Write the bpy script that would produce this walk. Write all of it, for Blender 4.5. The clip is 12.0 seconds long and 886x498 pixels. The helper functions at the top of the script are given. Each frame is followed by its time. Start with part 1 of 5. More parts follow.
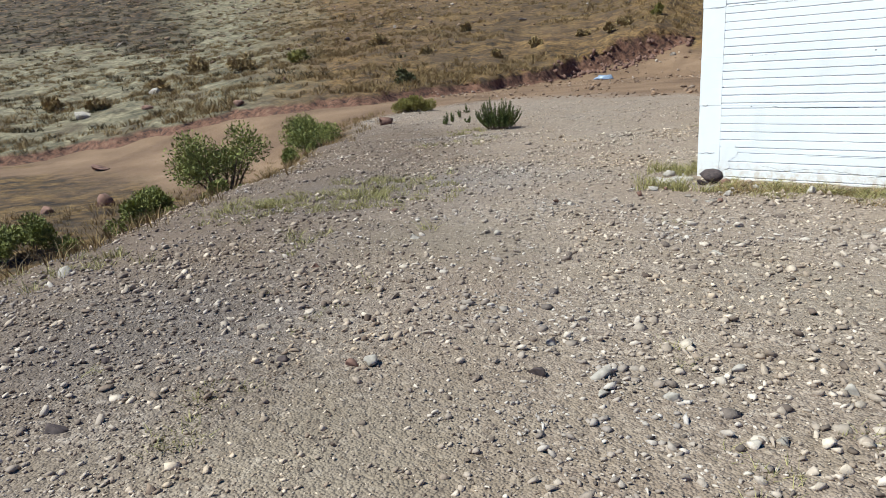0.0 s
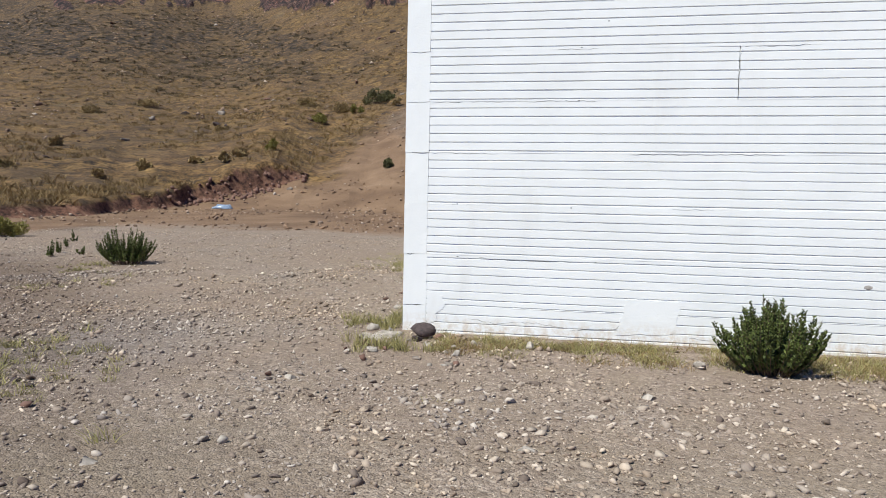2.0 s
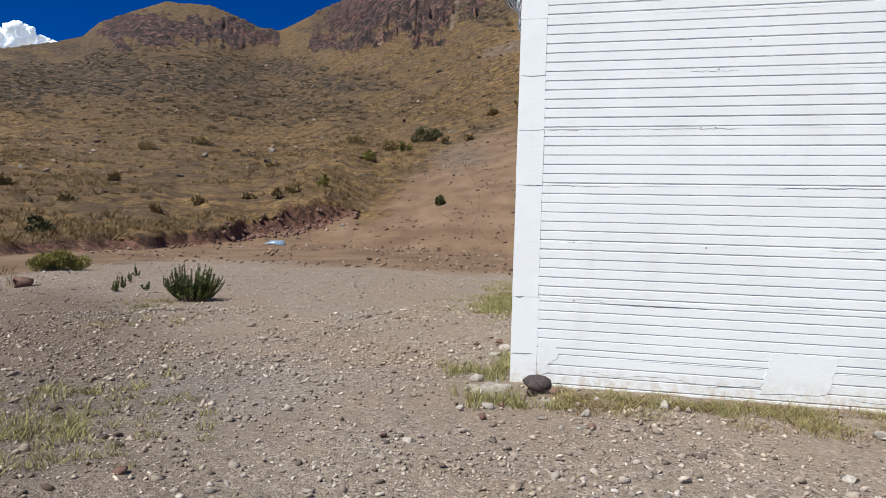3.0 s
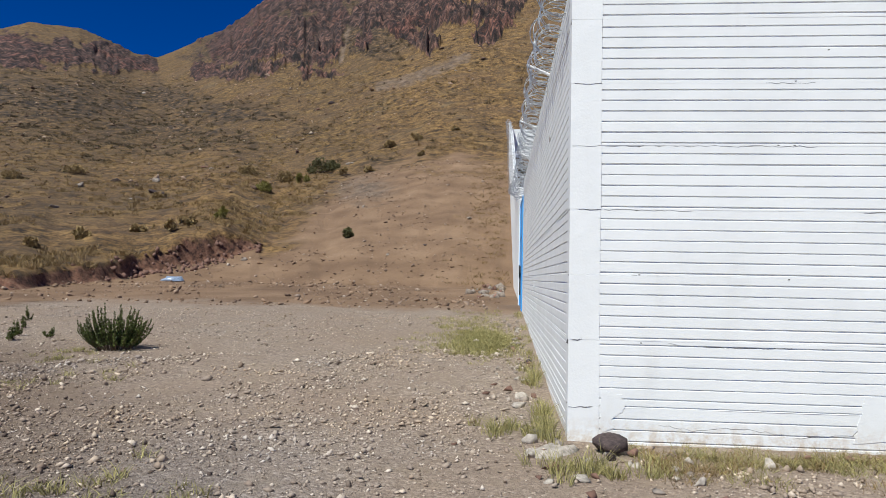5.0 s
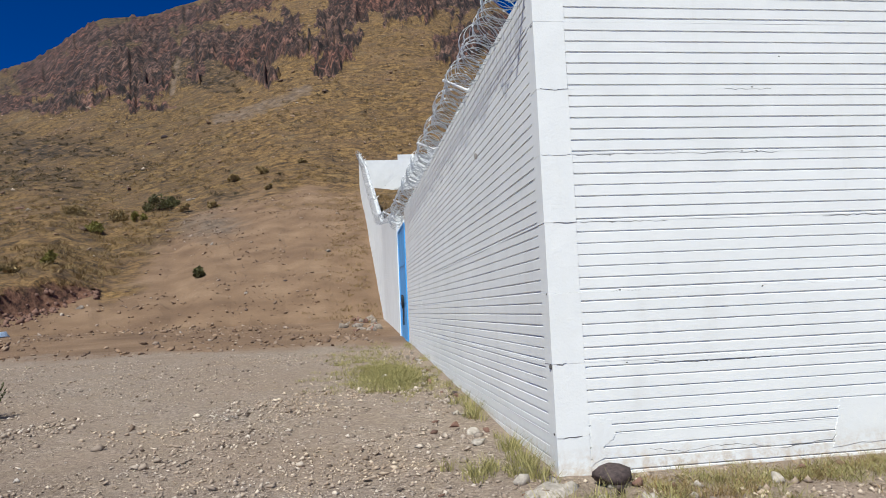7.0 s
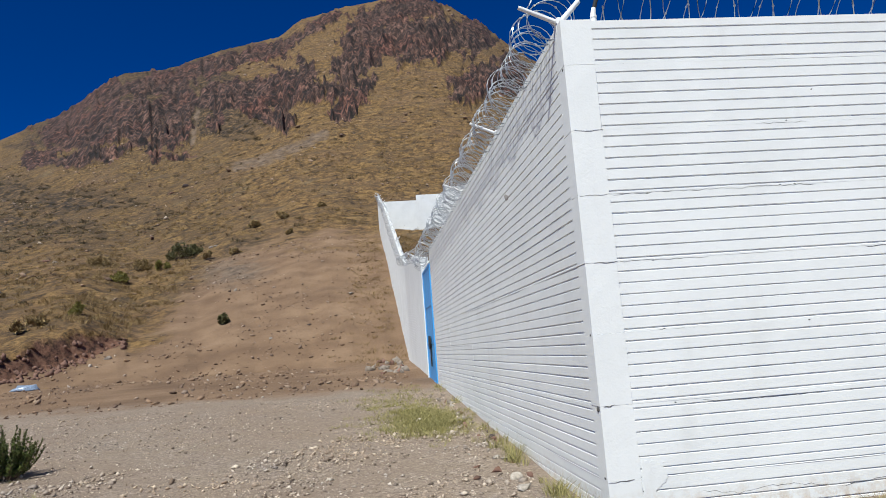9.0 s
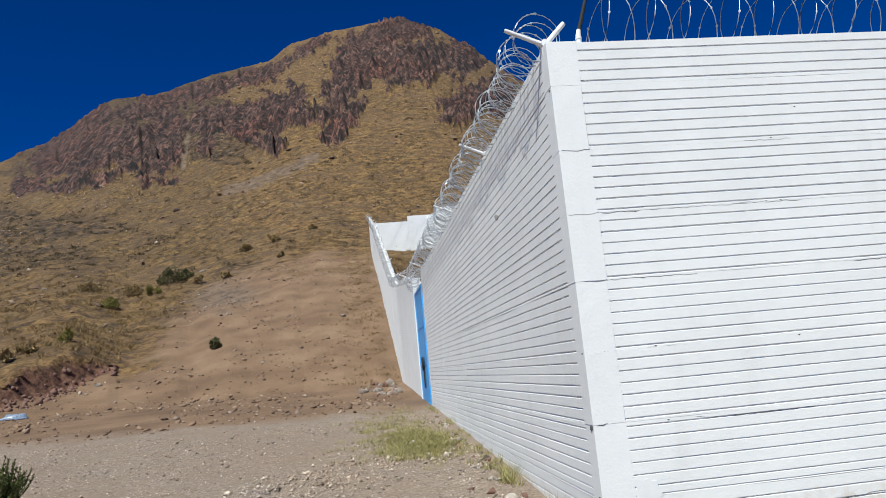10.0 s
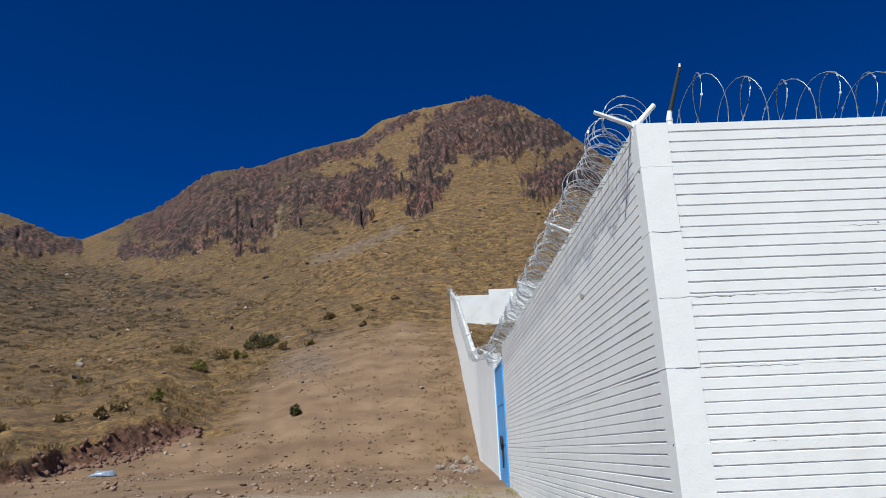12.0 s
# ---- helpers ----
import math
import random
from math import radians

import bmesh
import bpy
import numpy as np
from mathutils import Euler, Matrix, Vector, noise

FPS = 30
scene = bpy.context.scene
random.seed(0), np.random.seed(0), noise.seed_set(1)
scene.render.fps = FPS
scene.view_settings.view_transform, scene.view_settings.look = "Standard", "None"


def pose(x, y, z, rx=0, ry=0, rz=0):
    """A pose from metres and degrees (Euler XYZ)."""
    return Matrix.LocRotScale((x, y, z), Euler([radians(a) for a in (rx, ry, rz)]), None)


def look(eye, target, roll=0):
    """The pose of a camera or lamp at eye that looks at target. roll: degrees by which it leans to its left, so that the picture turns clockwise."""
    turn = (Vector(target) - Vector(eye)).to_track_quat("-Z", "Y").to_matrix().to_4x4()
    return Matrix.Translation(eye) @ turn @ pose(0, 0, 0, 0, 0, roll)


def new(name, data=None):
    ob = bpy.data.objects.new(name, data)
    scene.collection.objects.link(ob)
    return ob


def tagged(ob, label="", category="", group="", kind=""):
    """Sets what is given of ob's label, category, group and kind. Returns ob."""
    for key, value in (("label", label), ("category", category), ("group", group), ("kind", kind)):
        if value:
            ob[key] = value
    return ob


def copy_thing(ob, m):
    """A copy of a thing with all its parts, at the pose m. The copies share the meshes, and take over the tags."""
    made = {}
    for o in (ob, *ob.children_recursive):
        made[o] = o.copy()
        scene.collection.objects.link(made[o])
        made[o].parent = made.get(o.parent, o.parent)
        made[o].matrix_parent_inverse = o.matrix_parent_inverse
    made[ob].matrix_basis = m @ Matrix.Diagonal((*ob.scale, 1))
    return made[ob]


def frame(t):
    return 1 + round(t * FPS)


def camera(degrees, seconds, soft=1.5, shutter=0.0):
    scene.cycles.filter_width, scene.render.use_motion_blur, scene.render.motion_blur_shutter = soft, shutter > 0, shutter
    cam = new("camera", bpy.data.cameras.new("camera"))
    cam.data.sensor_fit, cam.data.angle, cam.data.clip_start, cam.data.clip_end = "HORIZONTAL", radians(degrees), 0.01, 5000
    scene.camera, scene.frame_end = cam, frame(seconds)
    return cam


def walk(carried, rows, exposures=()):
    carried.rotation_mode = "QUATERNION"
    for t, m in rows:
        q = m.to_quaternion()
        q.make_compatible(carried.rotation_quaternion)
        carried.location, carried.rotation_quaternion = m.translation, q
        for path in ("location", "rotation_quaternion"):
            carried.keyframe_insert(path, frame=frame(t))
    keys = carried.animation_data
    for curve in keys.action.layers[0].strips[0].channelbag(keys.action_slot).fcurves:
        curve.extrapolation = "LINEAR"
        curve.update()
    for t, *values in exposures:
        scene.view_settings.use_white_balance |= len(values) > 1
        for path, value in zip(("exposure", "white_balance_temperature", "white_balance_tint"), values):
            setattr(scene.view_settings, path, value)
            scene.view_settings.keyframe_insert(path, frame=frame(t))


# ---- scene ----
cam = camera(64.1, 12.0, 0.9)
PATH = [
    (0, (3.803, -9.217, 1.414), (2.488, -7.784, 0.951), -2.6),
    (0.5, (3.387, -9.0, 1.426), (2.615, -7.198, 1.031), 1.4),
    (1, (2.942, -8.782, 1.453), (2.242, -6.921, 1.233), -1.3),
    (1.5, (2.52, -8.502, 1.494), (1.885, -6.616, 1.291), 2.2),
    (2, (2.011, -8.227, 1.533), (1.644, -6.265, 1.409), 1.2),
    (2.5, (1.542, -7.832, 1.498), (0.997, -5.915, 1.331), -1.2),
    (3, (1.081, -7.592, 1.508), (0.602, -5.65, 1.488), 1.8),
    (5, (-0.634, -6.594, 1.486), (-0.797, -4.602, 1.568), 1.1),
    (5.5, (-0.967, -6.291, 1.485), (-1.142, -4.303, 1.628), -0.9),
    (6, (-1.369, -6.178, 1.441), (-1.2, -4.19, 1.583), -2.8),
    (6.5, (-1.585, -5.915, 1.473), (-1.35, -3.934, 1.615), -2.3),
    (7, (-1.7, -5.833, 1.459), (-1.425, -3.86, 1.626), -2.6),
    (9, (-1.885, -5.829, 1.526), (-1.657, -3.861, 1.803), -4.4),
    (9.5, (-1.869, -5.815, 1.52), (-1.67, -3.847, 1.815), -5.0),
    (10, (-1.873, -5.847, 1.526), (-1.619, -3.891, 1.858), -5.4),
    (10.5, (-1.89, -5.857, 1.524), (-1.724, -3.886, 1.818), -4.1),
    (11, (-1.906, -5.851, 1.524), (-1.845, -3.873, 1.808), -3.7),
    (11.5, (-1.908, -5.824, 1.545), (-1.878, -3.866, 1.952), -3.2),
    (12, (-1.905, -5.842, 1.574), (-1.868, -3.919, 2.121), -2.4),
]
walk(cam, [(t, look(eye, target, roll)) for t, eye, target, roll in PATH],
     exposures=[(0.0, 0.46, 6080, -3), (0.5, 0.33, 6200, -1), (1.0, 0.27, 6250, 1), (2.0, 0.24, 6320, 3), (3.0, 0.19, 6320, 3), (12.0, 0.18, 6320, 1)])

# ---- light: a high clear sun behind the walker's left shoulder, thin dry mountain air ----
TO_SUN = Vector((-0.315, -0.515, 0.80)).normalized()
world = bpy.data.worlds.new("sky")
scene.world = world
world.use_nodes = True
sky = world.node_tree.nodes.new("ShaderNodeTexSky")
sky.sky_type = "NISHITA"
sky.sun_disc = False
sky.sun_elevation = math.asin(TO_SUN.z)
sky.sun_rotation = math.atan2(TO_SUN.x, TO_SUN.y)
sky.altitude = 3800
sky.air_density = 0.9
sky.dust_density = 0.12
sky.ozone_density = 7.0
deep = world.node_tree.nodes.new("ShaderNodeHueSaturation")
deep.inputs["Saturation"].default_value = 1.6
world.node_tree.links.new(sky.outputs[0], deep.inputs["Color"])
thin = world.node_tree.nodes.new("ShaderNodeMix")
thin.data_type, thin.blend_type = "RGBA", "MULTIPLY"
thin.inputs[0].default_value, thin.inputs[7].default_value = 1.0, (0.85, 0.89, 1.40, 1)
world.node_tree.links.new(deep.outputs[0], thin.inputs[6])
world.node_tree.links.new(thin.outputs[2], world.node_tree.nodes["Background"].inputs[0])
world.node_tree.nodes["Background"].inputs[1].default_value = 0.053
sun = new("sun", bpy.data.lights.new("sun", "SUN"))
sun.data.energy, sun.data.angle, sun.data.color = 5.0, radians(0.53), (1.0, 0.965, 0.92)
sun.matrix_world = look(TO_SUN * 50, (0, 0, 0))


# ---- materials ----
class Graph:
    """A small builder for node materials."""

    def __init__(self, name, rough=0.9, metal=0.0):
        self.m = bpy.data.materials.new(name)
        self.m.use_nodes = True
        self.t = self.m.node_tree
        self.b = self.t.nodes["Principled BSDF"]
        self.b.inputs["Roughness"].default_value = rough
        self.b.inputs["Metallic"].default_value = metal
        self.pos = self.node("ShaderNodeNewGeometry").outputs["Position"]

    def node(self, kind, **values):
        n = self.t.nodes.new(kind)
        for k, v in values.items():
            if k in n.inputs:
                self.put(n.inputs[k], v)
        return n

    def put(self, socket, v):
        if isinstance(v, bpy.types.NodeSocket):
            self.t.links.new(v, socket)
        elif isinstance(v, tuple) and len(v) == 3 and socket.type == "RGBA":
            socket.default_value = (*v, 1)
        else:
            socket.default_value = v

    def noise(self, scale, detail=4.0, rough=0.55, vector=None, stretch=None):
        v = vector or self.pos
        if stretch:
            mp = self.node("ShaderNodeMapping", Vector=v, Scale=stretch)
            v = mp.outputs[0]
        return self.node("ShaderNodeTexNoise", Vector=v, Scale=scale, Detail=detail, Roughness=rough).outputs["Fac"]

    def cells(self, scale, feature="F1", vector=None):
        n = self.node("ShaderNodeTexVoronoi", Vector=vector or self.pos, Scale=scale)
        n.feature = feature
        return n

    def ramp(self, fac, *stops):
        n = self.node("ShaderNodeValToRGB", Fac=fac)
        e = n.color_ramp.elements
        while len(e) < len(stops):
            e.new(0.5)
        for el, (p, c) in zip(e, stops):
            el.position, el.color = p, (*c, 1) if isinstance(c, tuple) else (c, c, c, 1)
        return n.outputs[0]

    def mix(self, fac, a, b, how="MIX"):
        n = self.t.nodes.new("ShaderNodeMix")
        n.data_type, n.blend_type = "RGBA", how
        for sock, v in ((n.inputs[0], fac), (n.inputs[6], a), (n.inputs[7], b)):
            self.put(sock, v)
        return n.outputs[2]

    def math(self, op, a, b=0.0, clamp=False):
        n = self.t.nodes.new("ShaderNodeMath")
        n.operation, n.use_clamp = op, clamp
        self.put(n.inputs[0], a)
        self.put(n.inputs[1], b)
        return n.outputs[0]

    def attr(self, name):
        n = self.t.nodes.new("ShaderNodeAttribute")
        n.attribute_name = name
        return n.outputs["Fac"]

    def zone(self, name, wobble, width=0.5):
        """A zone of the ground with a frayed edge."""
        a = self.math("ADD", self.attr(name), self.math("MULTIPLY", self.math("SUBTRACT", wobble, 0.5), 1.2))
        return self.ramp(a, (0.5 - width / 2, 0.0), (0.5 + width / 2, 1.0))

    def done(self, colour, bump=None, strength=0.5, distance=0.01):
        self.put(self.b.inputs["Base Color"], colour)
        if bump is not None:
            n = self.node("ShaderNodeBump", Height=bump, Strength=strength, Distance=distance)
            self.t.links.new(n.outputs[0], self.b.inputs["Normal"])
        return self.m


def ground_material():
    g = Graph("stony_ground", 0.95)
    big, mid, fine = g.noise(0.35, 5), g.noise(2.2, 5), g.noise(18, 4)
    # crushed gravel: two sizes of chips, each with its own tone
    chips, grit = g.cells(30), g.cells(75)
    tone = g.ramp(g.node("ShaderNodeSeparateColor", Color=chips.outputs["Color"]).outputs[0],
                  (0.0, (0.07, 0.055, 0.047)), (0.3, (0.17, 0.138, 0.122)), (0.75, (0.27, 0.23, 0.205)), (1.0, (0.50, 0.45, 0.41)))
    tone2 = g.ramp(g.node("ShaderNodeSeparateColor", Color=grit.outputs["Color"]).outputs[1],
                   (0.0, (0.08, 0.062, 0.05)), (0.6, (0.22, 0.185, 0.16)), (1.0, (0.44, 0.39, 0.35)))
    gravel = g.mix(0.5, tone, tone2)
    gravel = g.mix(g.ramp(big, (0.42, 0.0), (0.62, 0.5)), gravel, (0.20, 0.150, 0.118))
    gravel = g.mix(g.ramp(mid, (0.5, 0.0), (0.75, 0.4)), gravel, (0.20, 0.165, 0.115))
    gravel = g.mix(g.ramp(g.noise(5.5, 6, 0.7), (0.40, 0.0), (0.62, 0.65)), gravel, (0.205, 0.168, 0.135))
    gravel = g.mix(0.6, gravel, g.mix(fine, (0.45, 0.45, 0.45), (1.0, 1.0, 1.0)), "MULTIPLY")
    gravel = g.mix(1.0, gravel, (1.52, 1.41, 1.26), "MULTIPLY")
    gravel = g.mix(g.zone("blue", g.noise(1.4, 5), 0.9), gravel, g.mix(1.0, gravel, (0.86, 0.93, 1.06), "MULTIPLY"))
    gravel = g.mix(g.zone("dust", g.noise(1.7, 5), 0.9), gravel, g.mix(0.5, gravel, (0.235, 0.190, 0.135)))
    lumps = g.cells(9)
    gravel = g.mix(g.ramp(lumps.outputs["Distance"], (0.14, 0.7), (0.30, 0.0)), gravel, g.mix(1.0, gravel, g.ramp(g.node("ShaderNodeSeparateColor", Color=lumps.outputs["Color"]).outputs[0], (0.0, (0.45, 0.42, 0.42)), (0.5, (0.8, 0.78, 0.78)), (1.0, (1.35, 1.33, 1.3))), "MULTIPLY"))
    gravel = g.mix(g.zone("coarse", g.noise(0.8, 6), 0.8), gravel, g.mix(1.0, gravel, (0.62, 0.58, 0.55), "MULTIPLY"))
    # packed reddish earth
    earth = g.ramp(g.noise(0.45, 6, 0.5), (0.30, (0.150, 0.089, 0.050)), (0.52, (0.212, 0.131, 0.075)), (0.78, (0.29, 0.190, 0.115)))
    specks = g.ramp(g.cells(4.5).outputs["Distance"], (0.03, 1.0), (0.09, 0.0))
    earth = g.mix(g.math("MULTIPLY", specks, 0.5), earth, (0.26, 0.19, 0.15))
    earth = g.mix(0.5, earth, g.mix(g.noise(9, 4), (0.6, 0.6, 0.6), (1.25, 1.25, 1.25)), "MULTIPLY")
    # dry grass of the hillside with bare and scrubby spots
    grass = g.ramp(g.noise(0.9, 8, 0.7), (0.37, (0.022, 0.0130, 0.0055)), (0.48, (0.122, 0.072, 0.025)), (0.64, (0.262, 0.165, 0.060)))
    grass = g.mix(g.ramp(g.noise(0.12, 6, 0.6), (0.47, 0.0), (0.68, 0.6)), grass, (0.150, 0.092, 0.048))
    grass = g.mix(g.ramp(g.noise(0.45, 7, 0.75), (0.56, 0.0), (0.66, 0.8)), grass, (0.055, 0.040, 0.025))
    tufts = g.cells(1.6)
    grass = g.mix(g.ramp(tufts.outputs["Distance"], (0.10, 0.85), (0.24, 0.0)), grass, (0.040, 0.031, 0.016))
    grass = g.mix(0.85, grass, g.mix(g.ramp(g.noise(3.2, 6, 0.78), (0.40, 0.0), (0.57, 1.0)), (0.28, 0.26, 0.24), (1.15, 1.12, 1.08)), "MULTIPLY")
    grass = g.mix(g.zone("straw", g.noise(0.25, 6), 0.9), grass, g.mix(1.0, grass, (1.24, 1.22, 1.20), "MULTIPLY"))
    heath = g.ramp(g.noise(1.2, 8, 0.75), (0.36, (0.040, 0.036, 0.020)), (0.5, (0.18, 0.152, 0.092)), (0.64, (0.36, 0.305, 0.19)))
    grass = g.mix(g.zone("heath", g.noise(0.2, 6), 0.8), grass, heath)
    band = g.noise(0.4, 8, 0.72, stretch=(0.35, 0.35, 2.6))
    grass = g.mix(g.ramp(band, (0.50, 0.0), (0.60, 0.62)), grass, (0.078, 0.049, 0.025))
    scrub = g.ramp(g.noise(0.8, 7, 0.75), (0.43, (0.014, 0.009, 0.005)), (0.52, (0.062, 0.038, 0.018)), (0.62, (0.19, 0.115, 0.050)))
    grass = g.mix(g.zone("scrub", g.noise(0.15, 6), 0.7), grass, scrub)
    # cliffs: upright jointed rock, the shade in its joints painted near black
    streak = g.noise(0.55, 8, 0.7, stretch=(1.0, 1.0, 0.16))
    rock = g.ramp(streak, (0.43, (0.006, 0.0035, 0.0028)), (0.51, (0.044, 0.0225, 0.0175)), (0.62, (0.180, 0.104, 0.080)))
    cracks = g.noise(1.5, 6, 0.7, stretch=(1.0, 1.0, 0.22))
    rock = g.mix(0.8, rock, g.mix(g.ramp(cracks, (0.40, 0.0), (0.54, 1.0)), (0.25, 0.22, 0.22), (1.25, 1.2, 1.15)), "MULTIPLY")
    rock = g.mix(g.ramp(g.noise(0.05, 5), (0.45, 0.0), (0.65, 0.5)), rock, g.mix(1.0, rock, (1.35, 0.85, 0.75), "MULTIPLY"))
    spill = g.ramp(g.noise(1.1, 8, 0.75), (0.38, (0.060, 0.040, 0.027)), (0.64, (0.225, 0.162, 0.112)))
    c = g.mix(g.zone("earth", g.noise(0.5, 6), 0.45), grass, earth)
    # crumbling dark red earth of the bank face, shade of its hollows painted in
    shaded_crumb = g.ramp(g.noise(3.2, 8, 0.75), (0.38, (0.030, 0.014, 0.009)), (0.52, (0.150, 0.070, 0.042)), (0.68, (0.25, 0.145, 0.092)))
    c = g.mix(g.zone("face", g.noise(1.2, 6), 0.4), c, shaded_crumb)
    c = g.mix(g.zone("spill", g.noise(0.7, 6), 0.5), c, spill)
    c = g.mix(g.zone("gravel", g.noise(0.6, 6), 0.4), c, gravel)
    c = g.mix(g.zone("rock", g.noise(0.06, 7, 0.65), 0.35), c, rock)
    near = g.math("ADD", g.math("MULTIPLY", g.math("ADD", chips.outputs["Distance"], grit.outputs["Distance"]), -0.34), g.math("MULTIPLY", fine, 0.60))
    return g.done(c, g.math("ADD", near, g.math("MULTIPLY", g.math("ADD", g.math("MULTIPLY", streak, g.math("MULTIPLY", g.attr("rock"), 14.0)), g.math("MULTIPLY", g.noise(1.6, 8, 0.72), g.math("SUBTRACT", 3.0, g.math("MULTIPLY", g.attr("earth"), 2.4)))),
                                                    g.math("SUBTRACT", 1.0, g.attr("gravel")))), 1.0, 0.03)


def stone_material(name, *stops, island=True):
    g = Graph(name, 0.9)
    if island:
        r = g.node("ShaderNodeNewGeometry").outputs["Random Per Island"]
    else:
        r = g.node("ShaderNodeObjectInfo").outputs["Random"]
    c = g.ramp(r, *stops)
    c = g.mix(0.7, c, g.mix(g.noise(60, 5), (0.55, 0.55, 0.55), (1.3, 1.28, 1.25)), "MULTIPLY")
    c = g.mix(g.ramp(g.noise(14, 5), (0.5, 0.0), (0.75, 0.6)), c, (0.26, 0.20, 0.165))
    tint = g.ramp(g.noise(0.55, 5, 0.6), (0.34, (0.92, 0.93, 0.95)), (0.5, (1.04, 0.98, 0.90)), (0.64, (1.12, 1.0, 0.84)))
    c = g.mix(1.0, c, tint, "MULTIPLY")
    return g.done(c, g.noise(90, 5), 0.6, 0.006)


def plant_material(name, dark, light, scale=9.0, rough=0.75):
    g = Graph(name, rough)
    r = g.node("ShaderNodeNewGeometry").outputs["Random Per Island"]
    c = g.ramp(g.math("ADD", g.math("MULTIPLY", r, 0.6), g.math("MULTIPLY", g.noise(scale, 3), 0.45)), (0.15, dark), (0.85, light))
    return g.done(c)


def paint_material():
    g = Graph("white_wall_paint", 0.7)
    c = g.ramp(g.noise(1.1, 6, 0.65), (0.3, (0.74, 0.75, 0.74)), (0.6, (0.80, 0.81, 0.80)))
    drips = g.noise(2.2, 6, 0.7, stretch=(1.0, 1.0, 0.18))
    c = g.mix(g.ramp(drips, (0.56, 0.0), (0.80, 0.35)), c, (0.60, 0.585, 0.55))
    grime = g.ramp(g.noise(13, 6, 0.75), (0.64, 0.0), (0.76, 0.30))
    c = g.mix(grime, c, (0.45, 0.43, 0.40))
    height = g.node("ShaderNodeSeparateXYZ", Vector=g.pos).outputs[2]
    foot = g.math("MULTIPLY", g.ramp(g.math("ADD", height, g.math("MULTIPLY", g.noise(5, 6, 0.7), 0.3)), (0.20, 1.0), (0.42, 0.0)),
                  g.ramp(g.noise(11, 6, 0.7), (0.42, 0.0), (0.6, 0.8)))
    c = g.mix(foot, c, (0.58, 0.49, 0.39))
    return g.done(c, g.math("ADD", g.noise(45, 6), g.math("MULTIPLY", g.noise(8, 4), 1.5)), 0.35, 0.006)


def plain(name, colour, rough=0.5, metal=0.0, scale=8.0, spread=0.2):
    g = Graph(name, rough, metal)
    n = g.noise(scale, 5)
    lo = tuple(v * (1 - spread) for v in colour)
    hi = tuple(min(1, v * (1 + spread)) for v in colour)
    return g.done(g.ramp(n, (0.3, lo), (0.7, hi)), n, 0.2, 0.003)


GROUND = ground_material()
GRAVEL = stone_material("loose_gravel", (0.0, (0.10, 0.078, 0.066)), (0.15, (0.28, 0.232, 0.198)), (0.7, (0.45, 0.390, 0.338)), (1.0, (0.68, 0.615, 0.55)))
DARK_GRAVEL = stone_material("dark_gravel", (0.0, (0.070, 0.050, 0.042)), (0.3, (0.21, 0.165, 0.138)), (0.75, (0.36, 0.303, 0.262)), (1.0, (0.60, 0.535, 0.475)))
STONE = stone_material("field_stone", (0.0, (0.085, 0.062, 0.055)), (0.25, (0.23, 0.19, 0.163)), (0.7, (0.38, 0.33, 0.285)), (1.0, (0.60, 0.54, 0.48)), island=False)
PEBBLE = stone_material("slope_pebble", (0.0, (0.10, 0.062, 0.043)), (0.5, (0.24, 0.165, 0.115)), (0.9, (0.34, 0.265, 0.21)), (1.0, (0.48, 0.42, 0.36)))
SLOPE_STONE = plain("slope_stone", (0.24, 0.20, 0.165), 0.95, scale=8, spread=0.4)
DARK_STONE = plain("dark_basalt", (0.062, 0.043, 0.040), 0.85, scale=30, spread=0.5)
PALE_STONE = plain("pale_stone", (0.37, 0.325, 0.275), 0.9, scale=22, spread=0.35)
RED_STONE = plain("red_earth_clod", (0.17, 0.095, 0.07), 0.95, scale=6, spread=0.5)
WHITE = paint_material()
MORTAR = plain("bare_mortar", (0.36, 0.33, 0.30), 0.95, scale=20)
CRACK = plain("crack_shadow", (0.10, 0.095, 0.09), 0.95)
BLUE = plain("blue_gate_paint", (0.07, 0.36, 0.78), 0.45, scale=3, spread=0.12)
BLACK = plain("black_iron", (0.015, 0.015, 0.016), 0.8)
PIPE = plain("white_pipe_paint", (0.78, 0.78, 0.77), 0.5, scale=20, spread=0.06)
WIRE = plain("galvanised_wire", (0.46, 0.48, 0.50), 0.40, 0.6, scale=40)
DRY = plant_material("dry_grass", (0.085, 0.056, 0.021), (0.32, 0.21, 0.080))
GREENISH = plant_material("half_green_grass", (0.12, 0.115, 0.036), (0.42, 0.365, 0.145))
SCRUB = plant_material("dark_scrub_leaf", (0.030, 0.025, 0.012), (0.12, 0.094, 0.045))
LEAF = plant_material("shrub_leaf", (0.024, 0.036, 0.006), (0.125, 0.155, 0.030))
LIGHT_LEAF = plant_material("light_shrub_leaf", (0.072, 0.088, 0.018), (0.27, 0.275, 0.066))
HILL_LEAF = plant_material("hill_shrub_leaf", (0.030, 0.032, 0.010), (0.12, 0.110, 0.034))
BROWN_LEAF = plant_material("brown_shrub_leaf", (0.13, 0.090, 0.036), (0.38, 0.265, 0.11))
OLIVE_LEAF = plant_material("olive_shrub_leaf", (0.10, 0.095, 0.02), (0.30, 0.26, 0.06))
TWIG = plain("twig_bark", (0.11, 0.075, 0.045), 0.9)
PLASTIC = plain("blue_grey_plastic", (0.24, 0.30, 0.40), 0.35, scale=25, spread=0.7)
g = Graph("cloud_white_glow", 1.0)
CLOUD = g.done(g.ramp(g.noise(0.02, 5), (0.3, (0.80, 0.80, 0.80)), (0.7, (0.90, 0.90, 0.90))))
